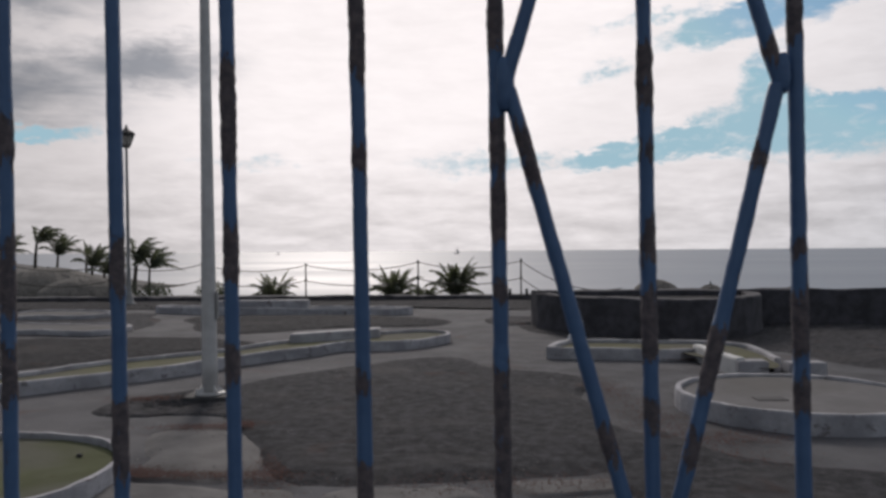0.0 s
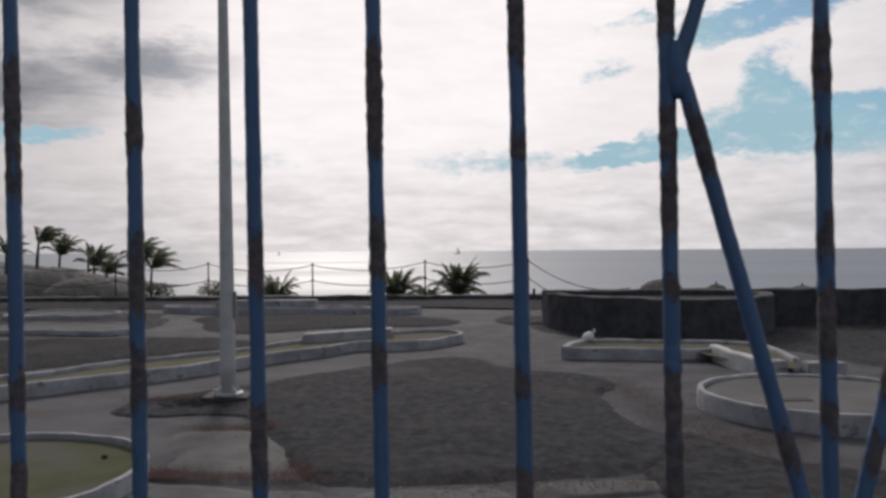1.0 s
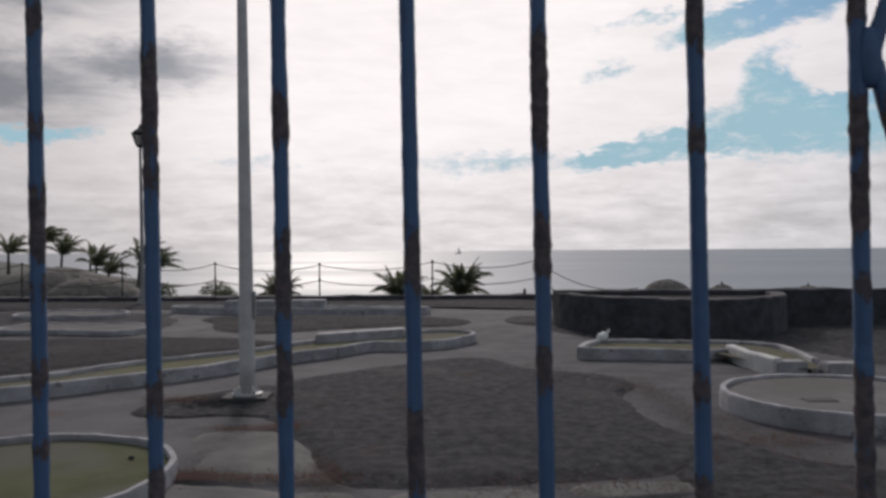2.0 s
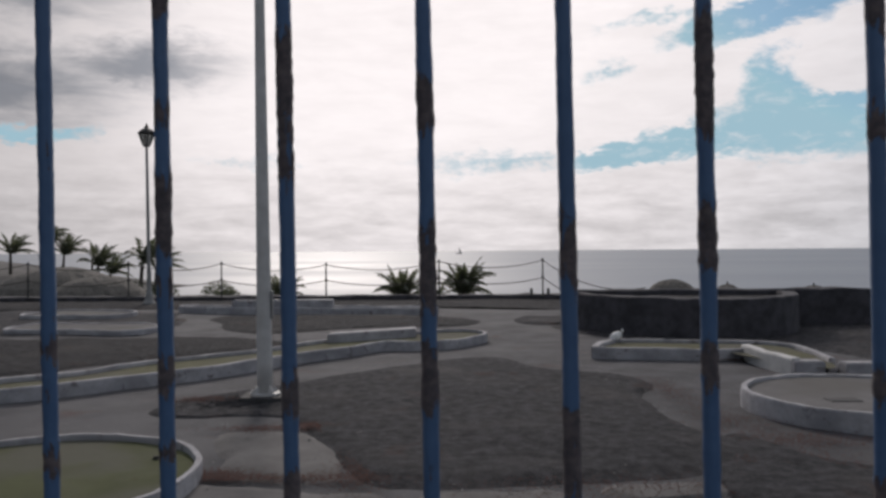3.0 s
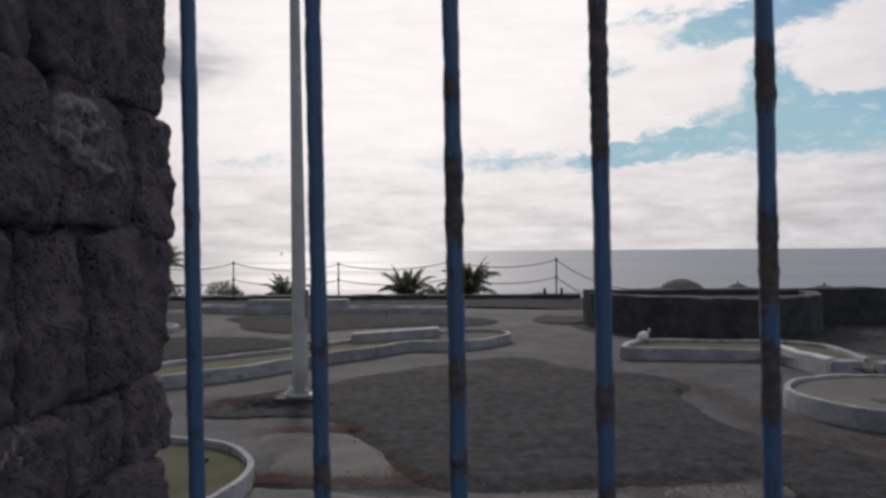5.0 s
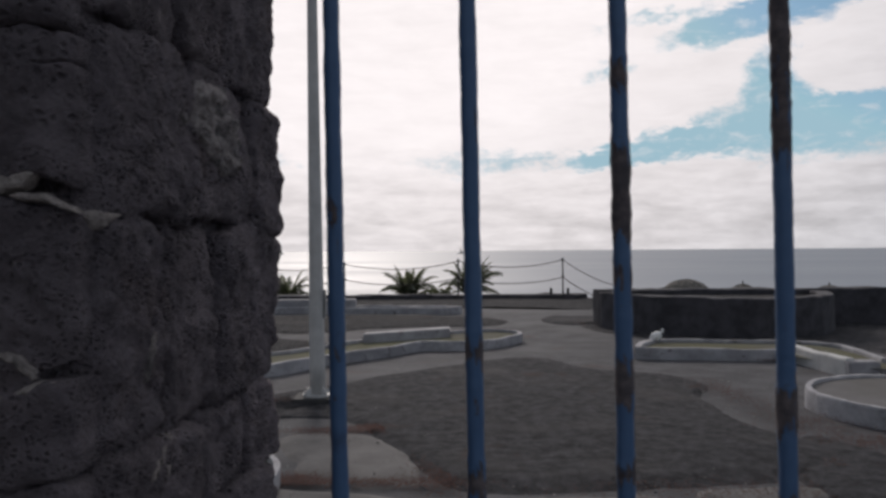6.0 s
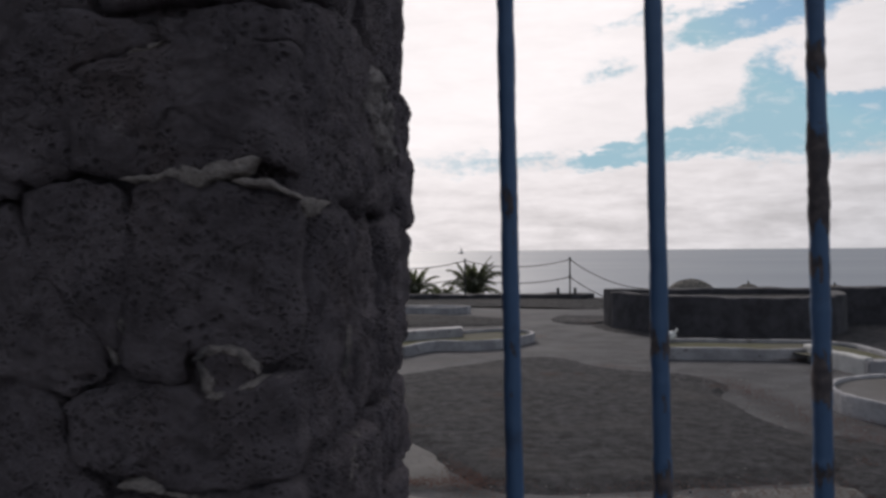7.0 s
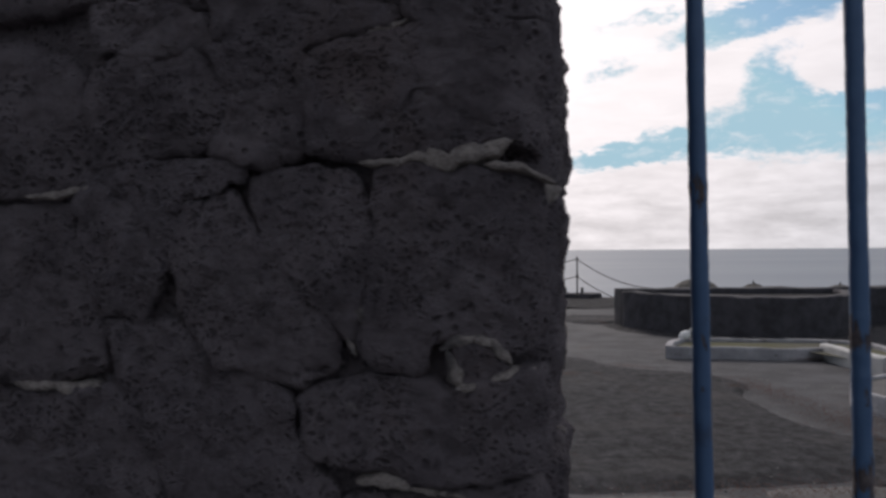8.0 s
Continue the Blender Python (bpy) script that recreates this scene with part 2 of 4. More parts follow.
def plain(colour, rough=0.6, metal=0.0, vary=0.25, scale=6.0):
    def build(n, s, co):
        at = n.add("ShaderNodeNewGeometry").outputs["Position"]
        mid, fine = n.noise(at, scale, 5, 0.6), n.noise(at, scale * 12, 4, 0.7)
        col = n.mix(n.ease(mid, 0.3, 0.7), tuple(c * (1 - vary) for c in colour), colour)
        n.put(s["Base Color"], n.mix(n.math("MULTIPLY", n.ease(fine, 0.5, 0.8), vary), col, tuple(c * 0.45 for c in colour)))
        s["Roughness"].default_value = rough
        s["Metallic"].default_value = metal
        bump(n, s, fine, 0.3, 0.004)
    return build


def water(n, s, co):
    chop = n.noise(n.vec("MULTIPLY", co, (1.0, 0.55, 1.0)), 0.35, 5, 0.6)
    swell = n.noise(n.vec("MULTIPLY", co, (0.25, 1.0, 1.0)), 0.022, 5, 0.6)
    n.put(s["Base Color"], n.mix(swell, (0.15, 0.185, 0.235), (0.185, 0.22, 0.27)))
    n.put(s["Roughness"], n.ease(swell, 0.3, 0.7, 0.52, 0.64))
    s["IOR"].default_value = 1.6
    bump(n, s, n.math("ADD", chop, n.math("MULTIPLY", swell, 1.5)), 0.18, 0.6)


def foliage(n, s, co):
    r = n.add("ShaderNodeNewGeometry").outputs["Random Per Island"]
    n.put(s["Base Color"], n.mix(r, (0.06, 0.07, 0.052), (0.13, 0.14, 0.095)))
    s["Roughness"].default_value = 0.6
    glow = n.add("ShaderNodeBsdfTranslucent")
    glow.inputs[0].default_value = (0.16, 0.18, 0.09, 1.0)
    both = n.add("ShaderNodeMixShader")
    both.inputs[0].default_value = 0.3
    out = [k for k in n.tree.nodes if k.bl_idname == "ShaderNodeOutputMaterial"][0]
    first = [k for k in n.tree.nodes if k.bl_idname == "ShaderNodeBsdfPrincipled"][0]
    n.put(both.inputs[1], first.outputs[0])
    n.put(both.inputs[2], glow.outputs[0])
    n.put(out.inputs[0], both.outputs[0])


def dark_glass(n, s, co):
    s["Base Color"].default_value = (0.35, 0.36, 0.36, 1)
    s["Transmission Weight"].default_value = 1.0
    s["Roughness"].default_value = 0.25


M = {}
for key, make in dict(paved=paved, soil=soil, ash=ash, whitewash=whitewash, green_turf=turf((0.125, 0.135, 0.072)), grey_turf=turf((0.23, 0.222, 0.222)),
                      lime_turf=turf((0.165, 0.162, 0.10)), old_paint=old_paint, basalt=basalt, pale_mortar=mortar((0.54, 0.47, 0.44)),
                      pale_stone=mortar((0.52, 0.46, 0.45)),
                      white_paint=plain((0.62, 0.61, 0.60), 0.55, 0.0, 0.18, 9.0), dark_concrete=plain((0.075, 0.073, 0.074), 0.9),
                      dark_iron=plain((0.035, 0.035, 0.037), 0.6), grey_iron=plain((0.30, 0.30, 0.30), 0.6), rope=plain((0.10, 0.085, 0.075), 0.9),
                      water=water, foliage=foliage, bark=plain((0.11, 0.09, 0.075), 0.9, 0.0, 0.5, 8.0), thatch=plain((0.20, 0.185, 0.165), 0.95, 0.0, 0.5, 14.0),
                      pale_paving=plain((0.158, 0.151, 0.149), 0.95, 0.0, 0.4, 3.0), sand=plain((0.125, 0.118, 0.114), 0.95, 0.0, 0.35, 0.3), black_stone=plain((0.084, 0.080, 0.092), 0.95, 0.0, 0.5, 5.0),
                      litter=plain((0.115, 0.046, 0.034), 0.95, 0.0, 0.4, 20.0), pebble=plain((0.26, 0.25, 0.24), 0.9, 0.0, 0.5, 4.0),
                      fresh_plaster=plain((0.9, 0.9, 0.89), 0.8, 0.0, 0.1, 9.0), dark_glass=dark_glass, sailcloth=plain((0.35, 0.36, 0.38), 0.8)).items():
    M[key] = material(key, make)


# ---------------------------------------------------------------- mesh tools
def mesh_of(name, verts, faces, mat, smooth=False):
    me = bpy.data.meshes.new(name)
    me.from_pydata([tuple(v) for v in verts], [], faces)
    me.materials.append(M[mat])
    if smooth:
        me.polygons.foreach_set("use_smooth", [True] * len(me.polygons))
    me.update()
    return me


def solid(name, verts, faces, mat, parent=None, smooth=False, label=""):
    ob = new(name, mesh_of(name, verts, faces, mat, smooth))
    if parent is not None:
        ob.parent = parent
    return tagged(ob, label)


def holder(name, x=0.0, y=0.0, z=0.0):
    ob = new(name)
    ob.location = (x, y, z)
    bpy.context.view_layer.update()
    return ob


def tube(points, radii, sides=12, cap=True):
    """Verts and faces of a round tube along points."""
    verts, faces = [], []
    pts = [Vector(p) for p in points]
    for k, p in enumerate(pts):
        d = (pts[min(k + 1, len(pts) - 1)] - pts[max(k - 1, 0)]).normalized()
        a = d.orthogonal() if abs(d.z) < 0.9 else Vector((1, 0, 0)) - d * d.x
        a.normalize()
        b = d.cross(a)
        r = radii[k] if isinstance(radii, (list, tuple)) else radii
        for j in range(sides):
            w = 2 * math.pi * j / sides
            verts.append(p + (a * math.cos(w) + b * math.sin(w)) * r)
    for k in range(len(pts) - 1):
        for j in range(sides):
            j2 = (j + 1) % sides
            faces.append((k * sides + j, k * sides + j2, (k + 1) * sides + j2, (k + 1) * sides + j))
    if cap:
        faces.append(tuple(range(sides))[::-1])
        faces.append(tuple((len(pts) - 1) * sides + j for j in range(sides)))
    return verts, faces


def lathe(profile, sides=16):
    return tube([(0, 0, z + 1e-5 * k) for k, (r, z) in enumerate(profile)], [r for r, z in profile], sides)


def block(x0, x1, y0, y1, z0, z1, edge=0.012, rough=0.0, seed=0.0):
    """A box with bevelled, slightly uneven edges."""
    bm = bmesh.new()
    bmesh.ops.create_cube(bm, size=1)
    for v in bm.verts:
        v.co = Vector((x0 + (v.co.x + 0.5) * (x1 - x0), y0 + (v.co.y + 0.5) * (y1 - y0), z0 + (v.co.z + 0.5) * (z1 - z0)))
    bmesh.ops.bevel(bm, geom=list(bm.edges), offset=edge, segments=2, affect="EDGES")
    for v in bm.verts:
        v.co += noise.noise_vector(v.co * 3.0 + Vector((seed, 0, 0))) * rough
    bm.verts.index_update()
    out = [v.co.copy() for v in bm.verts], [tuple(v.index for v in f.verts) for f in bm.faces]
    bm.free()
    return out


def slanted(x0, x1, y0, y1, deep, z0, z1, edge, rough, seed):
    """A bevelled block whose plan runs askew from (x0, y0) to (x1, y1)."""
    v, f = block(x0, x1, 0.0, deep, z0, z1, edge, rough, seed)
    return [p + Vector((0, y0 + (y1 - y0) * (p.x - x0) / (x1 - x0), 0)) for p in v], f


def spline(points, step=0.12, closed=False):
    """Points along a smooth curve through the given plan points."""
    p = [Vector((q[0], q[1], 0)) for q in points]
    n = len(p)
    out = []
    for k in range(n if closed else n - 1):
        if closed:
            a, b, c, d = p[(k - 1) % n], p[k], p[(k + 1) % n], p[(k + 2) % n]
        else:
            a, b, c, d = p[max(k - 1, 0)], p[k], p[k + 1], p[min(k + 2, n - 1)]
        m = max(2, int((c - b).length / step))
        for j in range(m):
            t = j / m
            out.append(0.5 * ((2 * b) + (c - a) * t + (2 * a - 5 * b + 4 * c - d) * t * t + (3 * b - a - 3 * c + d) * t ** 3))
    if not closed:
        out.append(p[-1])
    return out


def kerb_strip(path, width, height, closed=False, uneven=0.006, seed=0.0, base=-0.03):
    """A low rendered wall along a plan path, with rounded top edges and a wobble."""
    prof = [(-0.5, base), (-0.5, height * 0.5), (-0.5, height - 0.018), (-0.42, height), (0.42, height), (0.5, height - 0.018), (0.5, height * 0.5), (0.5, base)]
    verts, faces = [], []
    n, m = len(path), len(prof)
    for k, p in enumerate(path):
        a = path[(k - 1) % n] if closed or k else p
        b = path[(k + 1) % n] if closed or k < n - 1 else p
        d = (b - a).normalized()
        side = Vector((d.y, -d.x, 0))
        for u, z in prof:
            v = p + side * (u * width) + Vector((0, 0, z))
            verts.append(v + noise.noise_vector(v * 2.2 + Vector((seed, 5, 0))) * uneven * 2 + noise.noise_vector(v * 11 + Vector((seed, 9, 0))) * uneven)
    for k in range(n if closed else n - 1):
        k2 = (k + 1) % n
        for j in range(m - 1):
            faces.append((k * m + j, k2 * m + j, k2 * m + j + 1, k * m + j + 1))
    if not closed:
        faces.append(tuple(range(m)))
        faces.append(tuple((n - 1) * m + j for j in range(m))[::-1])
    return verts, faces


def patch(outline, z, lump=0.0, rings=10, fall=0.02, seed=0.0, lift=0.0):
    """A filled plan shape of concentric rings, domed a little and lumpy."""
    c = sum(outline, Vector()) / len(outline)
    n = len(outline)
    verts, faces = [], []
    for r in range(rings):
        t = 1 - r / rings
        for p in outline:
            q = c + (p - c) * t
            e = min(1.0, r / 2.0)
            h = z - fall * (1 - e) + lift * (1 - t * t)
            h += lump * e * (noise.noise(q * 1.6 + Vector((seed, 0, 0))) + 0.5 * noise.noise(q * 5 + Vector((seed, 3, 0))))
            verts.append(Vector((q.x, q.y, h)))
    verts.append(Vector((c.x, c.y, z + lift)))
    for r in range(rings - 1):
        for j in range(n):
            j2 = (j + 1) % n
            faces.append((r * n + j, r * n + j2, (r + 1) * n + j2, (r + 1) * n + j))
    for j in range(n):
        faces.append(((rings - 1) * n + j, (rings - 1) * n + (j + 1) % n, rings * n))
    return verts, faces


# ---------------------------------------------------------------- ground, sea, distance
def terrain_height(x, y):
    """Level terrace to the sea wall, then a drop to the beach and under the sea."""
    drop = min(1.0, max(0.0, (y - 21.2) / 3.5))
    h = -2.3 * drop * drop * (3 - 2 * drop)
    if y > 40:
        h -= min(3.0, (y - 40) * 0.05)
    return h


def build_ground():
    ys = [-300, -120, -50, -20, -10, -5, -2] + [0.5 * k for k in range(0, 43)] + [21.3, 22, 22.7, 23.4, 24.1, 24.8, 27, 30, 35, 40, 50, 60, 80, 110, 300]
    xs = [-300, -150, -90, -60, -40, -30, -22] + [-18 + 1.0 * k for k in range(0, 37)] + [22, 30, 40, 60, 90, 150, 300]
    verts = []
    for y in ys:
        for x in xs:
            wob = 0.012 * noise.noise(Vector((x * 0.5, y * 0.5, 2.0))) if 2 < y < 21 else 0.0
            verts.append((x, y, terrain_height(x, y) + wob - 0.012))
    w = len(xs)
    faces = [(r * w + c, r * w + c + 1, (r + 1) * w + c + 1, (r + 1) * w + c) for r in range(len(ys) - 1) for c in range(w - 1)]
    tagged(solid("ground", verts, faces, "paved", smooth=True), "worn grey concrete and packed grit ground", "ground", kind="structure")
    v = [(-6000, 70, -3.2), (6000, 70, -3.2), (6000, 4950, -3.2), (-6000, 4950, -3.2)]
    tagged(solid("water", v, [(0, 1, 2, 3)], "water"), "calm sea glittering under a veiled sun", "sea", kind="structure")


build_ground()


def bed(points, lump=0.016, z=0.012, seed=0.0, lift=0.02, label="bare bed of dark volcanic soil and gravel", mat="soil"):
    out = spline(points, 0.10, True)
    out = [p + noise.noise_vector(p * 2.5 + Vector((seed, 0, 7))) * 0.05 for p in out]
    for p in out:
        p += noise.noise_vector(p * 7 + Vector((seed, 4, 7))) * 0.04
        p.z = 0
    v, f = patch(out, z, lump, 26, 0.03, seed, lift)
    tagged(solid("soil_bed", v, f, mat, smooth=True), label, "soil bed", kind="structure")


bed([(-2.05, 7.2), (-2.0, 7.8), (-1.73, 8.32), (-1.19, 8.89), (-0.57, 9.49), (-0.1, 9.77), (0.22, 9.62), (0.42, 9.03), (0.66, 8.72),
     (1.17, 8.45), (1.45, 8.1), (1.45, 7.6), (1.22, 7.1), (1.2, 6.4), (1.3, 5.8), (1.5, 5.3), (1.35, 4.8), (0.9, 4.6), (0.5, 4.5), (-0.3, 4.42), (-0.92, 4.5), (-1.12, 4.9),
     (-1.4, 5.65), (-1.66, 6.15), (-1.95, 6.6)], seed=1)
bed([(-2.87, 6.5), (-2.83, 6.93), (-2.4, 7.5), (-1.9, 7.8), (-1.5, 7.2), (-1.55, 6.3), (-2.03, 6.33), (-2.6, 6.28)], seed=8, z=0.004, lift=0.006, lump=0.006)
bed([(1.5, 5.75), (1.66, 5.2), (1.95, 4.85), (2.6, 4.5), (2.8, 3.9), (2.2, 3.2), (1.2, 3.3), (0.95, 4.3), (1.15, 5.2)], seed=7, z=0.006)
bed([(-7.0, 8.2), (-5.2, 8.4), (-4.5, 8.95), (-4.05, 9.55), (-3.6, 10.05), (-2.9, 10.75), (-2.55, 11.3), (-3.1, 11.85), (-3.9, 12.13), (-5.0, 12.05), (-6.2, 11.97), (-8.6, 11.6), (-9.0, 9.4)], seed=2, mat="ash")
bed([(-4.95, 15.7), (-4.45, 14.3), (-4.1, 13.2), (-3.3, 12.5), (-2.66, 12.75), (-1.93, 13.35), (-0.8, 13.5), (-0.1, 13.65), (0.14, 14.3), (-0.05, 15.1), (-1.64, 16.05), (-3.3, 16.1)], seed=3, mat="ash")
bed([(1.2, 13.6), (1.35, 12.6), (1.9, 11.6), (2.6, 10.95), (3.4, 10.6), (4.2, 9.9), (4.6, 8.6), (6.0, 7.6), (9, 7.5), (12, 9), (12, 13.2), (8, 13.4), (4, 13.9), (2, 14.4)], seed=4, lump=0.03)
bed([(-14, 17.6), (-9, 17.9), (-6.5, 18.0), (-3, 17.7), (0, 18.0), (2.2, 17.2), (3.4, 18.5), (3.0, 20.5), (-4, 20.8), (-14, 20.8)], seed=5, mat="ash")
bed([(-13, 12.6), (-8.0, 12.4), (-5.6, 12.3), (-4.95, 12.7), (-5.0, 14.4), (-5.6, 16.0), (-6.6, 17.2), (-13, 17.2)], seed=9, z=0.004, lift=0.004)
bed([(0.75, 14.3), (1.2, 13.7), (1.9, 14.4), (1.7, 15.4), (0.9, 15.2)], seed=6)


def slab(points, seed, label):
    """A worn flat of old concrete with a crumbled rim."""
    out = spline(points, 0.06, True)
    for p in out:
        p += noise.noise_vector(p * 5 + Vector((seed, 0, 2))) * 0.05 + noise.noise_vector(p * 17 + Vector((seed, 0, 5))) * 0.02
        p.z = 0
    v, f = patch(out, 0.006, 0.001, 10, 0.022, seed)
    tagged(solid("paving_slab", v, f, "pale_paving", smooth=True), label, "paving", kind="structure")


slab([(-2.1, 5.75), (-1.85, 5.9), (-1.55, 5.85), (-1.36, 5.6), (-1.18, 5.15), (-1.08, 4.7), (-1.25, 4.55), (-1.7, 4.7), (-1.88, 5.1)], 31, "pale worn concrete slab between the beds")
slab([(-1.9, 4.55), (-1.3, 4.42), (-0.9, 4.36), (-0.75, 4.1), (-0.95, 3.6), (-1.7, 3.5), (-1.82, 4.0)], 33, "pale worn concrete slab before the bed")
slab([(-0.62, 4.36), (-0.2, 4.33), (0.1, 4.36), (0.2, 4.2), (-0.1, 4.05), (-0.6, 4.1)], 35, "broken pale concrete edge of the soil bed")
slab([(0.35, 4.42), (0.75, 4.5), (1.05, 4.48), (1.0, 4.3), (0.6, 4.2), (0.35, 4.25)], 37, "broken pale concrete edge of the soil bed")


def far_hill():
    """The pale headland behind the palms."""
    verts, faces = [], []
    nx, ny = 40, 10
    for r in range(ny):
        for c in range(nx):
            u, w = c / (nx - 1), r / (ny - 1)
            x, y = -120 + 95 * u, 78 + 30 * w
            rise = max(0.0, min(2.2, (-37.5 - x) / 20.0))
            crest = -3.02 + 3.0 * rise ** 0.9 if x < -36 else -3.02 - 0.12 * (x + 36)
            h = -3.6 + (crest + 3.6) * math.sin(min(1.0, w * 2.2) * math.pi / 2) + 0.16 * noise.noise(Vector((x * 0.2, y * 0.2, 0)))
            verts.append((x, y, h - (0.6 if r == 0 else 0)))
    faces = [(r * nx + c, r * nx + c + 1, (r + 1) * nx + c + 1, (r + 1) * nx + c) for r in range(ny - 1) for c in range(nx - 1)]
    tagged(solid("headland", verts, faces, "sand", smooth=True), "low sandy headland rising behind the palms", "hill", kind="structure")


far_hill()


# ---------------------------------------------------------------- walls of black stone
def sea_wall():
    path = spline([(-30, 21.4), (-12, 21.1), (-5, 21.0), (0, 20.9), (1.9, 20.9), (2.6, 21.0)], 0.35)
    wall = solid("wall_sea", *kerb_strip(path, 0.5, 0.125, False, 0.02, 3.0, -0.3), "black_stone")
    tagged(wall, "low wall of black lava stone along the shore", "wall", kind="structure")
    path = spline([(2.5, 21.0), (3.1, 20.2), (3.6, 19.0), (4.2, 18.0)], 0.3)
    tagged(solid("wall_ramp", *kerb_strip(path, 0.5, 0.02, False, 0.03, 5.0, -0.3), "black_stone"), "low broken end of the black stone wall", "wall", kind="structure")


sea_wall()


def round_wall():
    bow = spline([(1.62, 13.2), (1.7, 12.9), (2.02, 12.3), (2.5, 11.78), (3.02, 11.48), (3.6, 11.40), (4.15, 11.62), (4.6, 12.1), (4.9, 12.7), (5.0, 13.2)], 0.12)
    tagged(solid("wall_round", *kerb_strip(bow, 0.24, 0.57, False, 0.012, 7.0), "black_stone"), "bowed front of a planter in dark lava stone", "wall", kind="structure")
    fill = bow + [Vector((4.0, 13.35, 0)), Vector((2.6, 13.35, 0))]
    tagged(solid("soil_fill", *patch(fill, 0.50, 0.015, 8, 0.0, 41, 0.02), "ash", None, True), "dark soil filling the bowed stone planter", "soil", kind="structure")
    path = [Vector((1.50 + 0.3 * k, 13.45 + 0.03 * math.sin(k), 0)) for k in range(48)]
    tagged(solid("wall_east", *kerb_strip(path, 0.34, 0.60, False, 0.014, 9.0), "black_stone"), "straight wall of dark lava stone", "wall", kind="structure")


round_wall()


# ---------------------------------------------------------------- minigolf lanes
def lane(points, height, width, floor, label, closed=True, step=0.12, seed=0.0, floor_z=0.03):
    thing = holder("golf_lane", points[0][0], points[0][1], 0)
    tagged(thing, label, "minigolf lane", group="minigolf lanes")
    off = Vector((points[0][0], points[0][1], 0))
    path = spline(points, step, closed)
    v, f = kerb_strip(path, width, height, closed, 0.007, seed)
    solid("kerb", [p - off for p in v], f, "whitewash", thing, False, "chipped whitewashed kerb")
    if floor:
        v = [p + Vector((0, 0, floor_z)) for p in path]
        f = [tuple(range(len(v)))[::-1 if sum(a.x * b.y - a.y * b.x for a, b in zip(path, path[1:] + path[:1])) < 0 else 1]]
        solid("turf", [p - off for p in v], f, floor, thing, True, "faded worn playing surface")
    return thing


def round_lane(cx, cy, r, height, width, floor, floor_z, label, seed):
    pts = [(cx + r * math.cos(2 * math.pi * k / 20), cy + r * math.sin(2 * math.pi * k / 20)) for k in range(20)]
    return lane(pts, height, width, floor, label, True, 0.07, seed, floor_z)


round_lane(2.83, 6.43, 0.925, 0.140, 0.05, "grey_turf", 0.112, "round grey putting ring with a chipped white rim", 11)
drain = tagged(solid("drain_cover", *block(2.40, 2.64, 6.16, 6.30, 0.10, 0.118, 0.004, 0.004, 8), "dark_concrete"), "small dark drain cover set in the grey ring", "drain cover")
round_lane(-2.75, 4.42, 0.90, 0.10, 0.04, "green_turf", 0.06, "round putting green with a white concrete rim", 12)
chip = tagged(solid("stone_chip", *block(-2.20, -2.165, 4.80, 4.825, 0.055, 0.078, 0.006, 0.008, 9), "dark_concrete"), "small dark stone lying on the putting green", "stone")
long_lane = lane([(-4.6, 6.95), (-4.25, 7.02), (-3.93, 7.24), (-3.5, 7.68), (-3.14, 8.03), (-2.86, 8.29), (-2.51, 8.76), (-2.17, 9.26), (-1.89, 9.58), (-1.59, 9.93), (-1.27, 10.4), (-0.85, 10.38),
                  (-0.36, 10.63), (-0.11, 10.98), (0.06, 11.35), (0.02, 11.7), (-0.22, 11.92), (-0.6, 11.86), (-0.95, 11.62), (-1.5, 11.2), (-2.0, 10.72), (-2.36, 10.2), (-2.7, 9.66),
                  (-3.37, 9.02), (-3.8, 8.5), (-4.1, 7.95), (-4.5, 7.6), (-4.9, 7.3)],
                 0.112, 0.055, "lime_turf", "long curving lane with whitewashed kerbs and a round end", seed=13, floor_z=0.07)
back_lane = lane([(-5.95, 17.02), (-4.8, 16.62), (-2.78, 16.34), (-0.97, 16.2), (-0.85, 16.6), (-2.8, 16.95), (-4.8, 17.15), (-6.0, 17.5)], 0.13, 0.10, "grey_turf",
                 "low white lane beside the far beds", seed=14, floor_z=0.10)
lane([(-7.4, 12.75), (-6.4, 12.66), (-5.5, 12.45), (-5.15, 12.75), (-5.2, 13.4), (-5.6, 13.8), (-6.4, 13.75), (-7.4, 13.9)], 0.075, 0.06, "grey_turf", "short white-kerbed lane among dark beds", seed=15, floor_z=0.06)
lane([(-8.6, 15.5), (-7.5, 15.4), (-6.85, 15.4), (-6.7, 16.3), (-7.4, 16.9), (-8.6, 16.9)], 0.085, 0.06, "grey_turf", "small white-kerbed lane with worn grey turf", seed=16, floor_z=0.055)
side_lane = lane([(1.23, 9.54), (1.8, 9.44), (2.5, 9.29), (2.93, 9.33)], 0.125, 0.06, None, "bent white-kerbed lane leading to the putting ring", False, 0.12, 17)


def lane_piece(thing, name, verts, faces, mat, label=""):
    off = Vector(thing.location)
    return solid(name, [Vector(v) - off for v in verts], faces, mat, thing, False, label)


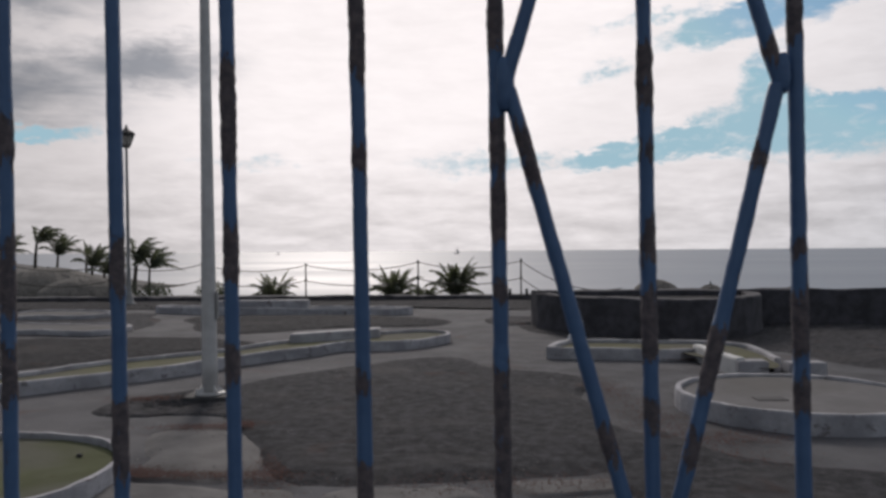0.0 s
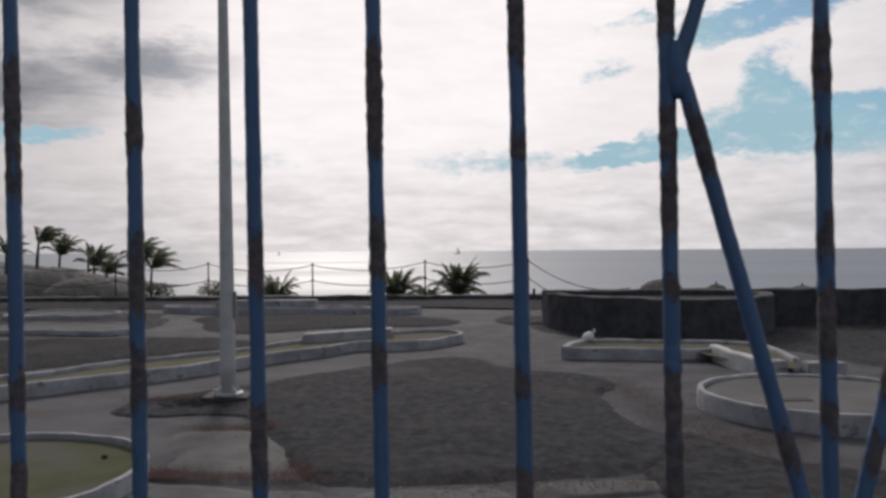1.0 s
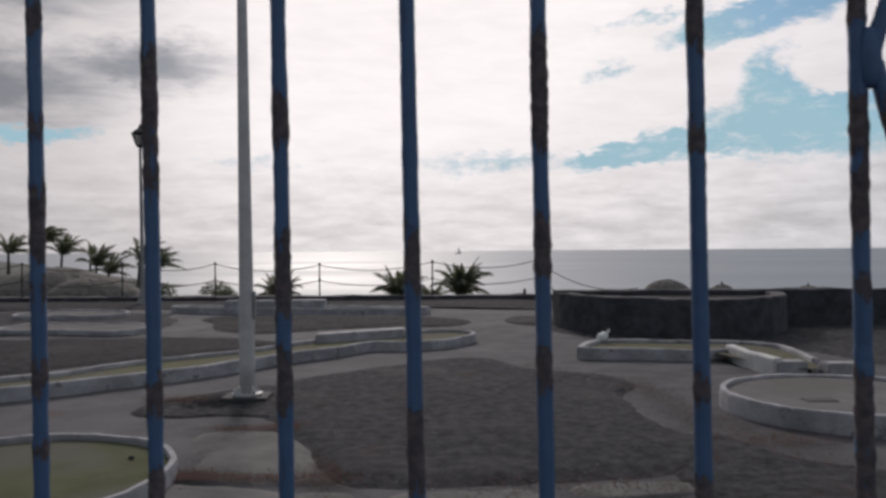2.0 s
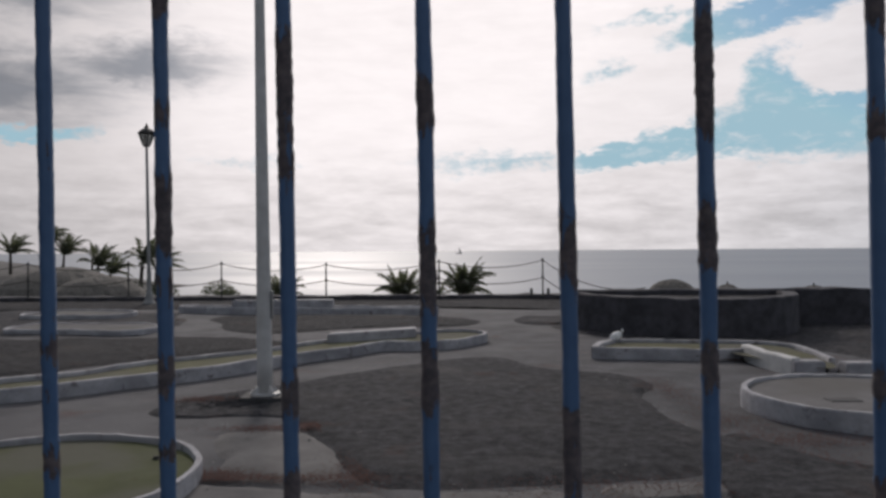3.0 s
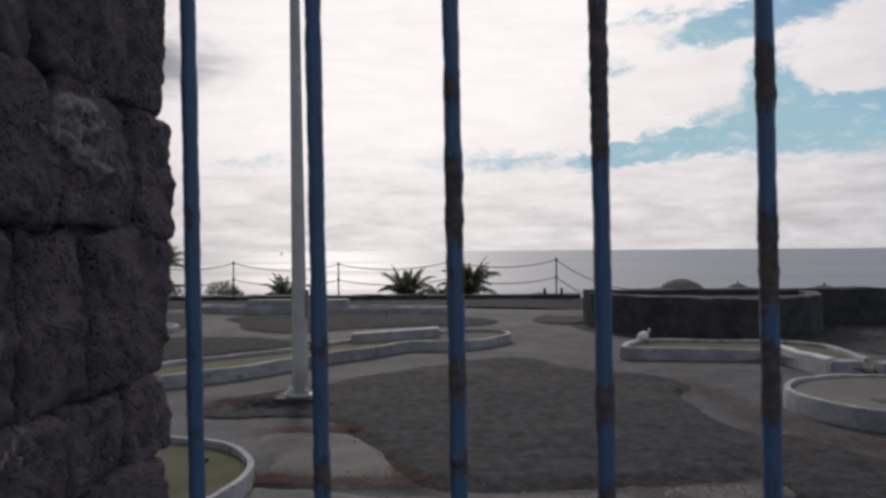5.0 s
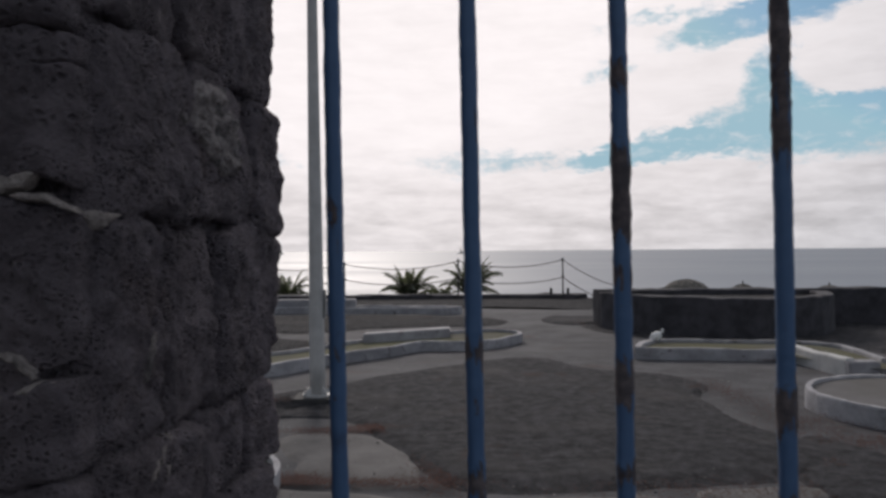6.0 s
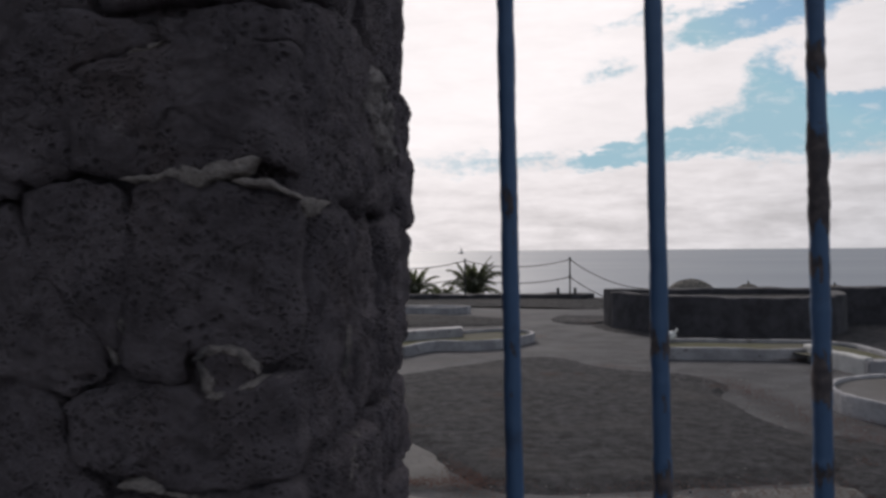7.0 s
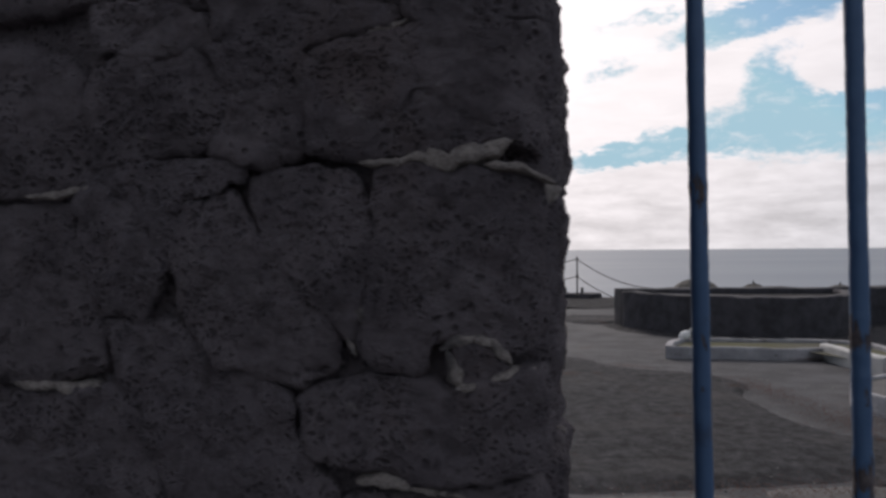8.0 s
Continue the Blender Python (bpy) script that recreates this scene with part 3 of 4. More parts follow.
lane_piece(side_lane, "kerb", *kerb_strip(spline([(1.26, 9.53), (1.40, 9.95), (1.66, 10.36)], 0.1), 0.09, 0.13, False, 0.007, 18), "whitewash", "chipped whitewashed kerb")
lane_piece(side_lane, "kerb", *kerb_strip(spline([(1.66, 10.36), (2.3, 10.28), (2.9, 10.18), (3.35, 10.08), (3.62, 9.75), (3.62, 9.2), (3.55, 8.75), (3.48, 8.42)], 0.1), 0.07, 0.125, False, 0.007, 19), "whitewash",
           "chipped whitewashed kerb")
# this kerb's face catches light: brighter paint than the whitewash stands in for that
lane_piece(side_lane, "kerb", *kerb_strip(spline([(2.95, 9.36), (2.93, 8.95), (2.95, 8.5), (3.0, 8.16)], 0.1), 0.10, 0.165, False, 0.007, 20), "white_paint", "bright white side kerb")
lane_piece(side_lane, "end_block", *block(2.95, 3.26, 8.06, 8.24, -0.02, 0.15, 0.014, 0.01, 1), "whitewash")
lane_piece(side_lane, "end_block", *block(3.44, 3.82, 8.02, 8.22, -0.02, 0.13, 0.014, 0.01, 2), "whitewash")
lane_piece(side_lane, "turf", *patch(spline([(1.36, 9.62), (2.5, 9.4), (2.95, 9.42), (2.95, 8.9), (3.0, 8.3), (3.25, 8.0), (3.45, 8.3), (3.55, 9.0), (3.55, 9.7), (3.3, 10.02), (2.4, 10.2), (1.7, 10.3)], 0.12, True), 0.085, 0.006, 8, 0.0, 5),
           "lime_turf", "yellowed turf")
lane_piece(long_lane, "hump_block", *slanted(-2.02, -0.90, 10.55, 11.25, 0.30, 0.02, 0.19, 0.015, 0.012, 3), "whitewash", "raised white concrete hump")
lane_piece(back_lane, "hump_block", *block(-4.86, -2.80, 16.62, 16.92, 0.0, 0.27, 0.015, 0.012, 4), "whitewash", "raised white concrete block")


def loose_chunk():
    """A broken lump of white plaster with an upturned end."""
    pts = [(-0.11, 0, 0.035), (-0.07, 0, 0.055), (0.0, 0, 0.065), (0.05, 0, 0.085), (0.085, 0, 0.125), (0.095, 0, 0.15)]
    v, f = tube(pts, [0.012, 0.042, 0.055, 0.045, 0.024, 0.012], 10)
    v = [Vector((p.x * 0.8, p.y, p.z * 1.15 - 0.01)) + noise.noise_vector(p * 30) * 0.014 for p in v]
    ob = tagged(solid("plaster_chunk", v, f, "fresh_plaster"), "broken white plaster lump on the lane kerb", "rubble")
    ob.matrix_world = pose(1.68, 10.33, 0.10, 0, 0, 0)


loose_chunk()


# ---------------------------------------------------------------- flagpole and street lamp
def flagpole():
    thing = tagged(holder("flagpole", -2.03, 7.0, 0.015), "tall tapered white metal pole on a bolted base plate", "pole")
    solid("plinth", *block(-0.19, 0.19, -0.16, 0.16, -0.03, 0.032, 0.006, 0.006, 5), "dark_concrete", thing, False, "dark concrete footing")
    solid("base_plate", *tube([(0, 0, 0.034), (0, 0, 0.05)], 0.125, 24), "white_paint", thing)
    zs = [0.05 + 0.25 * k for k in range(27)]
    v, f = tube([(-0.008 * z, 0, z) for z in zs], [0.068 - 0.0075 * z for z in zs], 20)
    solid("shaft", v, f, "white_paint", thing, True)
    for k in range(4):
        a = radians(45 + 90 * k)
        c, s = math.cos(a), math.sin(a)
        pts = []
        for side in (-0.006, 0.006):
            for r, z in ((0.05, 0.048), (0.118, 0.048), (0.118, 0.066), (0.066, 0.115), (0.05, 0.115)):
                pts.append((r * c - side * s, r * s + side * c, z))
        fs = [(4, 3, 2, 1, 0), (5, 6, 7, 8, 9)] + [(j, (j + 1) % 5, 5 + (j + 1) % 5, 5 + j) for j in range(5)]
        solid("gusset", pts, fs, "white_paint", thing)
        v, f = tube([(0.10 * c - 0.022, 0.10 * s, 0.05), (0.10 * c - 0.022, 0.10 * s, 0.085)], 0.012, 6)
        solid("bolt", v, f, "white_paint", thing)
    solid("hatch", *block(0.052, 0.072, -0.03, 0.03, 0.68, 0.92, 0.006), "grey_iron", thing, False, "grey cleat on the shaft")


flagpole()


def street_lamp():
    thing = tagged(holder("street_lamp", -7.66, 19.65, 0), "slim grey post with a dark traditional lantern", "street lamp")
    lean = 0.012
    prof = [(0.17, 0), (0.17, 0.04), (0.12, 0.06), (0.10, 0.16), (0.07, 0.30), (0.055, 0.34), (0.055, 0.8), (0.045, 0.85), (0.038, 2.4), (0.032, 3.82)]
    v, f = lathe(prof, 14)
    solid("post", [p + Vector((-lean * p.z, 0, 0)) for p in v], f, "grey_iron", thing, True)
    top = Vector((-lean * 3.85, 0, 3.82))
    v, f = lathe([(0.03, 0), (0.09, 0.02), (0.105, 0.05), (0.10, 0.06)], 6)
    lantern = solid("lantern", [p + top for p in v], f, "dark_iron", thing, False, "dark six-sided lantern")
    lows = [Vector((0.10 * math.cos(a), 0.10 * math.sin(a), 0.06)) for a in [math.pi / 3 * k for k in range(6)]]
    highs = [Vector((0.20 * math.cos(a), 0.20 * math.sin(a), 0.34)) for a in [math.pi / 3 * k for k in range(6)]]
    for k in range(6):
        k2 = (k + 1) % 6
        v, f = tube([lows[k] + top, highs[k] + top], 0.012, 6)
        solid("bar", v, f, "dark_iron", lantern)
        v, f = tube([highs[k] + top, highs[k2] + top], 0.014, 6)
        solid("rim", v, f, "dark_iron", lantern)
        q = [lows[k] * 0.97, lows[k2] * 0.97, highs[k2] * 0.97, highs[k] * 0.97]
        for p in q:
            p.z = p.z if p.z > 0.2 else 0.062
        inner = [p * 0.98 for p in q]
        solid("pane", [p + top for p in q + inner], [(0, 1, 2, 3), (7, 6, 5, 4), (0, 4, 5, 1), (1, 5, 6, 2), (2, 6, 7, 3), (3, 7, 4, 0)], "dark_glass", lantern, False, "grimy dark glass pane")
    v, f = lathe([(0.225, 0.335), (0.215, 0.36), (0.14, 0.42), (0.07, 0.455), (0.05, 0.47), (0.055, 0.50), (0.025, 0.52), (0.03, 0.545), (0.004, 0.58)], 6)
    solid("roof", [p + top for p in v], f, "dark_iron", lantern)


street_lamp()


# ---------------------------------------------------------------- rope fence on the sea wall
POSTS = [(-16.9, 20.9, 0.92), (-14.0, 20.85, 0.92), (-11.2, 20.8, 0.92), (-8.6, 20.75, 0.92), (-6.2, 20.7, 0.90), (-3.52, 20.65, 0.86), (-0.64, 20.6, 0.92), (1.97, 20.4, 0.94), (4.35, 19.6, 0.24)]


def rope_fence():
    for k, (x, y, h) in enumerate(POSTS):
        low = k == len(POSTS) - 1
        base = 0.0 if low else 0.09
        post = tagged(holder("rope_post", x, y, base), "rusty thin iron post holding ropes on the sea wall", "post", group="rope posts")
        v, f = lathe([(0.045, 0), (0.045, 0.02), (0.020, 0.03), (0.018, h - 0.05), (0.034, h - 0.04), (0.030, h), (0.008, h + 0.03)], 8)
        solid("shaft", v, f, "dark_iron", post)
        v, f = lathe([(0.036, h * 0.5), (0.038, h * 0.5 + 0.03), (0.026, h * 0.5 + 0.05)], 8)
        solid("collar", v, f, "dark_iron", post)
    for a, b in zip(POSTS, POSTS[1:]):
        for share, sag in ((1.0, 0.17), (0.52, 0.15)):
            pts = []
            drop = b[2] < 0.5
            for j in range(17):
                t = j / 16
                za, zb = 0.09 + (a[2] - 0.03) * share, (0.12 if drop else 0.09) + (b[2] - 0.03) * share
                zb -= 0.35 if drop and share < 1 else 0.0
                dip = (0.29 if drop else sag) * 4 * t * (1 - t)
                pts.append((a[0] + (b[0] - a[0]) * t, a[1] + (b[1] - a[1]) * t, za + (zb - za) * t - dip))
            v, f = tube(pts, 0.011, 6)
            tagged(solid("rope", v, f, "rope", None, True), "weathered rope sagging between iron posts", "rope", group="ropes of the sea fence")
    v, f = lathe([(0.035, 0), (0.035, 0.16), (0.01, 0.19)], 8)
    for x in (1.72, 2.15):
        ob = tagged(solid("mooring_stub", v, f, "dark_iron"), "short dark iron stub on the sea wall", "stub", group="iron stubs")
        ob.location = (x, 20.75, 0.1)


rope_fence()


# ---------------------------------------------------------------- palms
def palm(x, y, z, trunk_h, crown, fronds, seed, wind=0.0, lean=0.0, up=0.5, label="", thick=0.16, droop=0.11):
    rng = random.Random(seed)
    thing = tagged(holder("palm_tree", x, y, z), label, "palm", group="palms by the shore")
    pts, rad = [], []
    for k in range(12):
        t = k / 11
        pts.append((lean * trunk_h * t * t, 0, trunk_h * t - 0.2))
        rad.append(thick * (1.25 - 0.5 * t) * (1 + 0.06 * (k % 2)))
    v, f = tube(pts, rad, 9)
    solid("trunk", v, f, "bark", thing)
    top = Vector(pts[-1])
    verts, faces = [], []
    for k in range(fronds):
        a = 2 * math.pi * (k / fronds * 3.0 + rng.random() * 0.12)
        rise = up * (0.30 + 1.1 * k / fronds) + rng.uniform(-0.1, 0.1)
        length = crown * rng.uniform(0.8, 1.1)
        d = Vector((math.cos(a) + wind * 1.2, math.sin(a), 0)).normalized()
        side = Vector((-d.y, d.x, 0))
        n = 26
        spine = []
        p = top.copy()
        slope = rise * 1.5
        for j in range(n + 1):
            spine.append(p.copy())
            step = Vector((d.x, d.y, slope)).normalized() * (length / n)
            p = p + step + Vector((wind * length / n * (j / n), 0, 0))
            slope -= droop * 0.69 * (0.25 + 1.5 * j / n) * rng.uniform(0.85, 1.15)
        for j in range(1, n):
            t = j / n
            c = spine[j]
            along = (spine[j + 1] - spine[j]).normalized()
            up_v = side.cross(along)
            w = crown * 0.185 * math.sin(math.pi * min(1, 0.16 + t * 0.86)) + 0.03
            for sgn in (-1, 1):
                tip = c + side * (sgn * w * rng.uniform(0.75, 1.05)) + along * w * 0.75 - up_v * 0.0 - Vector((0, 0, w * rng.uniform(0.45, 0.9))) + Vector((wind * w, 0, 0))
                b = len(verts)
                half = along * crown * 0.024
                verts += [c - half, c + half, tip]
                faces.append((b, b + 1, b + 2))
            b = len(verts)
            r = side * crown * 0.014 * (1.2 - t)
            verts += [spine[j - 1] - r, spine[j - 1] + r, spine[j] + r, spine[j] - r]
            faces.append((b, b + 1, b + 2, b + 3))
    solid("crown", verts, faces, "foliage", thing)


SHORT = "short bushy palm rising from the beach behind the wall"
palm(-3.9, 64, -3.5, 1.0, 3.2, 24, 1, 0.0, 0.0, 1.75, SHORT, 0.16, 0.15)
palm(-6.3, 63, -3.45, 0.7, 2.1, 9, 21, -0.5, 0.0, 0.6, SHORT)
palm(-1.3, 62, -3.4, 0.8, 2.6, 20, 2, -0.1, 0.0, 0.9, SHORT, 0.16, 0.14)
palm(0.9, 64, -3.5, 1.35, 3.4, 28, 3, 0.1, 0.0, 1.6, SHORT, 0.16, 0.15)
palm(-13.1, 62, -3.4, 0.9, 2.8, 22, 4, 0.0, 0.0, 1.4, SHORT, 0.16, 0.15)
TALL = "wind-bent palm with a thin trunk on the headland"
palm(-46.6, 92, -1.3, 4.05, 3.66, 11, 5, 0.72, 0.06, 1.0, TALL, 0.17, 0.145)
palm(-43.6, 91, -1.9, 3.15, 3.42, 13, 6, 0.24, 0.04, 1.38, TALL, 0.15, 0.128)
palm(-39.2, 90, -2.7, 2.65, 3.54, 14, 7, 0.24, 0.0, 1.38, TALL, 0.16, 0.128)
palm(-37.4, 89, -3.0, 2.15, 3.05, 13, 9, 0.32, 0.0, 1.12, TALL, 0.16, 0.136)
palm(-33.0, 86, -3.2, 4.05, 3.42, 12, 10, 0.48, 0.05, 1.12, TALL, 0.13, 0.136)
palm(-33.6, 88, -3.2, 3.55, 2.44, 10, 11, 0.32, 0.07, 1.12, TALL, 0.11, 0.136)
palm(-31.4, 86, -3.2, 2.95, 3.54, 12, 12, 0.48, 0.03, 1.12, TALL, 0.13, 0.136)
palm(-49.0, 90, -0.9, 2.35, 3.17, 13, 13, 0.32, 0.0, 1.25, TALL, 0.16, 0.128)
palm(-41.2, 93, -2.2, 3.55, 1.1, 9, 14, 0.16, 0.02, 1.75, TALL, 0.12, 0.085)


def shore_shrubs():
    rng = random.Random(5)
    for x, y, z, r in ((-23.5, 82, -3.0, 1.5), (-32, 80, -3.1, 1.9), (-29, 81, -3.1, 1.5), (-20.0, 72, -3.0, 1.1), (-41.5, 84, -2.2, 1.4), (-35.0, 82, -2.8, 1.4)):
        thing = tagged(holder("shrub", x, y, z), "dark windblown shrub at the shore", "shrub", group="shore shrubs")
        verts, faces = [], []
        for k in range(420):
            d = Vector((rng.gauss(0, 1), rng.gauss(0, 1), abs(rng.gauss(0, 0.8)))).normalized()
            c = Vector((d.x * r * 1.3, d.y * r, d.z * r)) * rng.uniform(0.55, 1.0)
            u = Vector((rng.gauss(0, 1), rng.gauss(0, 1), rng.gauss(0, 1))).normalized()
            w = d.cross(u).normalized()
            b = len(verts)
            verts += [c - u * 0.16, c + w * 0.07, c + u * 0.2, c - w * 0.07]
            faces.append((b, b + 1, b + 2, b + 3))
        solid("leaves", verts, faces, "foliage", thing)
        v, f = tube([(0, 0, -0.6), (0.05, 0, r * 0.5)], [0.1, 0.04], 6)
        solid("stem", v, f, "bark", thing)


shore_shrubs()


# ---------------------------------------------------------------- beach parasols and boats
def parasol(x, y, top, radius, rise, seed, finial):
    thing = tagged(holder("beach_parasol", x, y, -2.32), "thatched beach shelter behind the stone wall", "parasol", group="beach parasols")
    h = top + 2.32
    v, f = tube([(0, 0, -0.1), (0, 0, h - 0.1)], 0.05, 8)
    solid("pole", v, f, "bark", thing)
    verts, faces = [], []
    rows, cols = 8, 40
    rng = random.Random(seed)
    for r in range(rows):
        t = r / (rows - 1)
        for c in range(cols):
            a = 2 * math.pi * c / cols
            rr = radius * (0.03 + 0.97 * t) * (1 + 0.03 * rng.uniform(-1, 1))
            z = h - rise * (1 - math.sqrt(max(0.0, 1 - 0.92 * t * t))) / 0.717 + 0.02 * rng.uniform(-1, 1) - (0.05 * rng.random() if r == rows - 1 else 0)
            verts.append((rr * math.cos(a), rr * math.sin(a), z))
    faces = [(r * cols + c, r * cols + (c + 1) % cols, (r + 1) * cols + (c + 1) % cols, (r + 1) * cols + c) for r in range(rows - 1) for c in range(cols)]
    faces.append(tuple(range(cols)))
    faces.append(tuple((rows - 1) * cols + c for c in range(cols))[::-1])
    solid("canopy", verts, faces, "thatch", thing, False, "shaggy grey thatch")
    v, f = lathe([(0.07, h - 0.03), (0.04, h + 0.02), (0.012, h + finial)], 8)
    solid("tip", v, f, "thatch", thing)


parasol(8.05, 30.5, 0.10, 0.9, 0.5, 1, 0.035)
parasol(9.55, 28.8, -0.02, 0.5, 0.35, 2, 0.13)
parasol(12.8, 29.2, -0.10, 0.6, 0.35, 3, 0.12)


# thatched hut roofs to the west, built from the parasol shape
parasol(-15.2, 31.0, 0.72, 2.5, 1.25, 4, 0.05)
parasol(-12.9, 29.0, 0.42, 1.75, 0.85, 5, 0.05)


def sail_boat(x, y, size):
    thing = tagged(holder("sail_boat", x, y, -3.2), "distant sailing boat on the horizon", "boat", group="boats")
    prof = [(-0.5, 0.12), (-0.42, 0.0), (0.4, 0.0), (0.55, 0.14)]
    v = [(a * size, b * size * 0.12, z * size) for b in (-1, 1) for a, z in prof]
    solid("hull", v, [(0, 1, 2, 3), (7, 6, 5, 4), (0, 4, 5, 1), (1, 5, 6, 2), (2, 6, 7, 3), (3, 7, 4, 0)], "dark_iron", thing)
    v, f = tube([(0, 0, 0.05 * size), (0, 0, 1.1 * size)], 0.012 * size, 6)
    solid("mast", v, f, "dark_iron", thing)
    v = [(0.03 * size, 0.01 * size, 0.2 * size), (0.42 * size, 0.03 * size, 0.2 * size), (0.03 * size, 0.01 * size, 1.05 * size),
         (0.03 * size, -0.01 * size, 0.2 * size), (0.42 * size, 0.01 * size, 0.2 * size), (0.03 * size, -0.01 * size, 1.05 * size)]
    solid("sail", v, [(0, 1, 2), (5, 4, 3), (0, 3, 4, 1), (1, 4, 5, 2), (2, 5, 3, 0)], "sailcloth", thing)


sail_boat(17, 1000, 7.5)
sail_boat(-205, 1000, 4.5)


# ---------------------------------------------------------------- litter, pebbles
def scatter(name, count, areas, mat, size, label, category, flat, seed):
    rng = random.Random(seed)
    verts, faces = [], []
    for _ in range(count):
        cx, cy, rx, ry = areas[rng.randrange(len(areas))]
        x, y = cx + rng.gauss(0, rx), cy + rng.gauss(0, ry)
        r = size * rng.uniform(0.5, 1.6)
        a = rng.random() * 6.28
        h = r * flat
        c, s = math.cos(a), math.sin(a)
        b = len(verts)
        for px, py, pz in ((-1, -0.5, 0), (0.9, -0.6, 0), (1.1, 0.5, 0), (-0.8, 0.7, 0), (rng.uniform(-0.4, 0.4), rng.uniform(-0.3, 0.3), 1)):
            verts.append((x + (px * c - py * s) * r, y + (px * s + py * c) * r, 0.012 + pz * h))
        faces += [(b, b + 1, b + 4), (b + 1, b + 2, b + 4), (b + 2, b + 3, b + 4), (b + 3, b, b + 4)]
    tagged(solid(name, verts, faces, mat), label, category, kind="stuff")


scatter("leaf_litter", 16000, [(-1.75, 5.85, 0.20, 0.06), (-1.45, 5.95, 0.10, 0.05), (-1.35, 4.60, 0.3, 0.045), (-1.80, 4.66, 0.12, 0.06), (-2.55, 7.0, 0.2, 0.08), (1.6, 6.0, 0.2, 0.3), (1.9, 5.4, 0.25, 0.12), (1.55, 4.9, 0.3, 0.15),
                               (-1.0, 4.7, 0.1, 0.25), (2.72, 9.3, 0.12, 0.06), (1.5, 7.3, 0.1, 0.4), (0.5, 4.4, 0.5, 0.12), (2.45, 9.47, 0.05, 0.02)], "litter", 0.0048, "reddish dry leaves drifted along the path edges", "leaf litter", 0.35, 3)
scatter("clods", 4000, [(-0.2, 6.6, 0.45, 0.9), (0.1, 5.6, 0.35, 0.4), (0.1, 8.2, 0.35, 0.5), (-2.2, 6.85, 0.15, 0.12)], "soil", 0.007, "dark crumbs of volcanic soil lying on the bed", "soil crumbs", 0.7, 6)
scatter("pebbles", 3000, [(0, 6.5, 1.0, 1.4), (0, 7.5, 0.8, 0.9), (0, 6, 3, 2), (-5, 10.5, 1.4, 1.0)], "pebble", 0.0065, "small pale stones strewn over the soil", "pebbles", 0.6, 4)


# ---------------------------------------------------------------- bar fence
FENCE_LEAN = 0.0128


def worn_rod(points, r, seed, bare=(), sides=16, per=0.003):
    """A hand-painted iron rod, swollen by paint and rust, and how bare each of its vertices is.
    bare: stretches of height where the paint has come off."""
    pts = [Vector(p) for p in points]
    total = (pts[-1] - pts[0]).length
    n = int(total / per)
    line = [pts[0].lerp(pts[-1], k / n) for k in range(n + 1)]
    rad, worn = [], []
    for k, p in enumerate(line):
        q = k * per
        hit = max([0.0] + [min(1.0, max(0.0, 0.5 + min(p.z - a, b - p.z) / 0.030)) for a, b in bare])
        worn.append(hit)
        rad.append(r * (0.97 + 0.07 * hit + 0.05 * noise.noise(Vector((q * 38, seed, 4))) + (0.05 + 0.12 * hit) * max(0.0, noise.noise(Vector((q * 95, seed, 9))))))
    v, f = tube(line, rad, sides)
    out, value = [], []
    for k, p in enumerate(v):
        hit = worn[k // sides]
        w = noise.noise(Vector((p.x * 60, p.y * 60, p.z * 18 + seed)))
        out.append(p + noise.noise_vector(Vector((p.x * 150, p.y * 150, p.z * 90 + seed))) * (0.0004 + 0.0008 * hit) + Vector((1, 0.4, 0)) * 0.0006 * w)
        value.append(hit)
    return out, f, value


def painted(name, built, parent):
    """A rod part that carries its bare stretches as an attribute for the paint."""
    v, f, value = built
    ob = solid(name, v, f, "old_paint", parent, True)
    at = ob.data.attributes.new("bare", "FLOAT", "POINT")
    at.data.foreach_set("value", value)
    return ob


# x and y at eye level, and the heights between which the paint is gone
BARS_WEST = [
    (-1.057, 1.030, [(1.291, 1.302)]),
    (-0.925, 1.005, [(1.152, 1.172), (1.024, 1.053)]),
    (-0.789, 0.983, [(1.526, 1.549), (1.408, 1.428), (1.265, 1.353), (1.228, 1.247), (1.117, 1.154), (1.042, 1.066)]),
    (-0.652, 0.958, [(1.340, 1.497), (1.096, 1.138), (0.974, 1.038)]),
    (-0.506, 0.936, [(1.382, 1.448), (1.195, 1.303), (1.104, 1.181)]),
    (-0.368, 0.910, [(1.234, 1.297), (1.021, 1.116)]),
]
BARS_EAST = [
    (-0.236, 0.896, [(1.372, 1.497), (1.243, 1.314), (1.138, 1.174)]),
    (-0.088, 0.864, [(1.463, 1.586), (1.366, 1.395), (1.125, 1.152), (1.004, 1.052)]),
    (0.059, 0.845, [(1.480, 1.578), (1.364, 1.425), (1.282, 1.350), (1.228, 1.246), (0.980, 1.166)]),
    (0.217, 0.853, [(1.420, 1.499), (1.373, 1.390), (1.263, 1.307), (1.166, 1.242), (1.095, 1.126)]),
    (0.3765, 0.852, [(1.495, 1.570), (1.274, 1.285), (1.168, 1.238), (1.103, 1.143)]),
    (0.520, 0.842, [(1.30, 1.36), (1.05, 1.15)]), (0.662, 0.830, [(1.40, 1.50)]), (0.804, 0.815, [(1.10, 1.25)]),
]


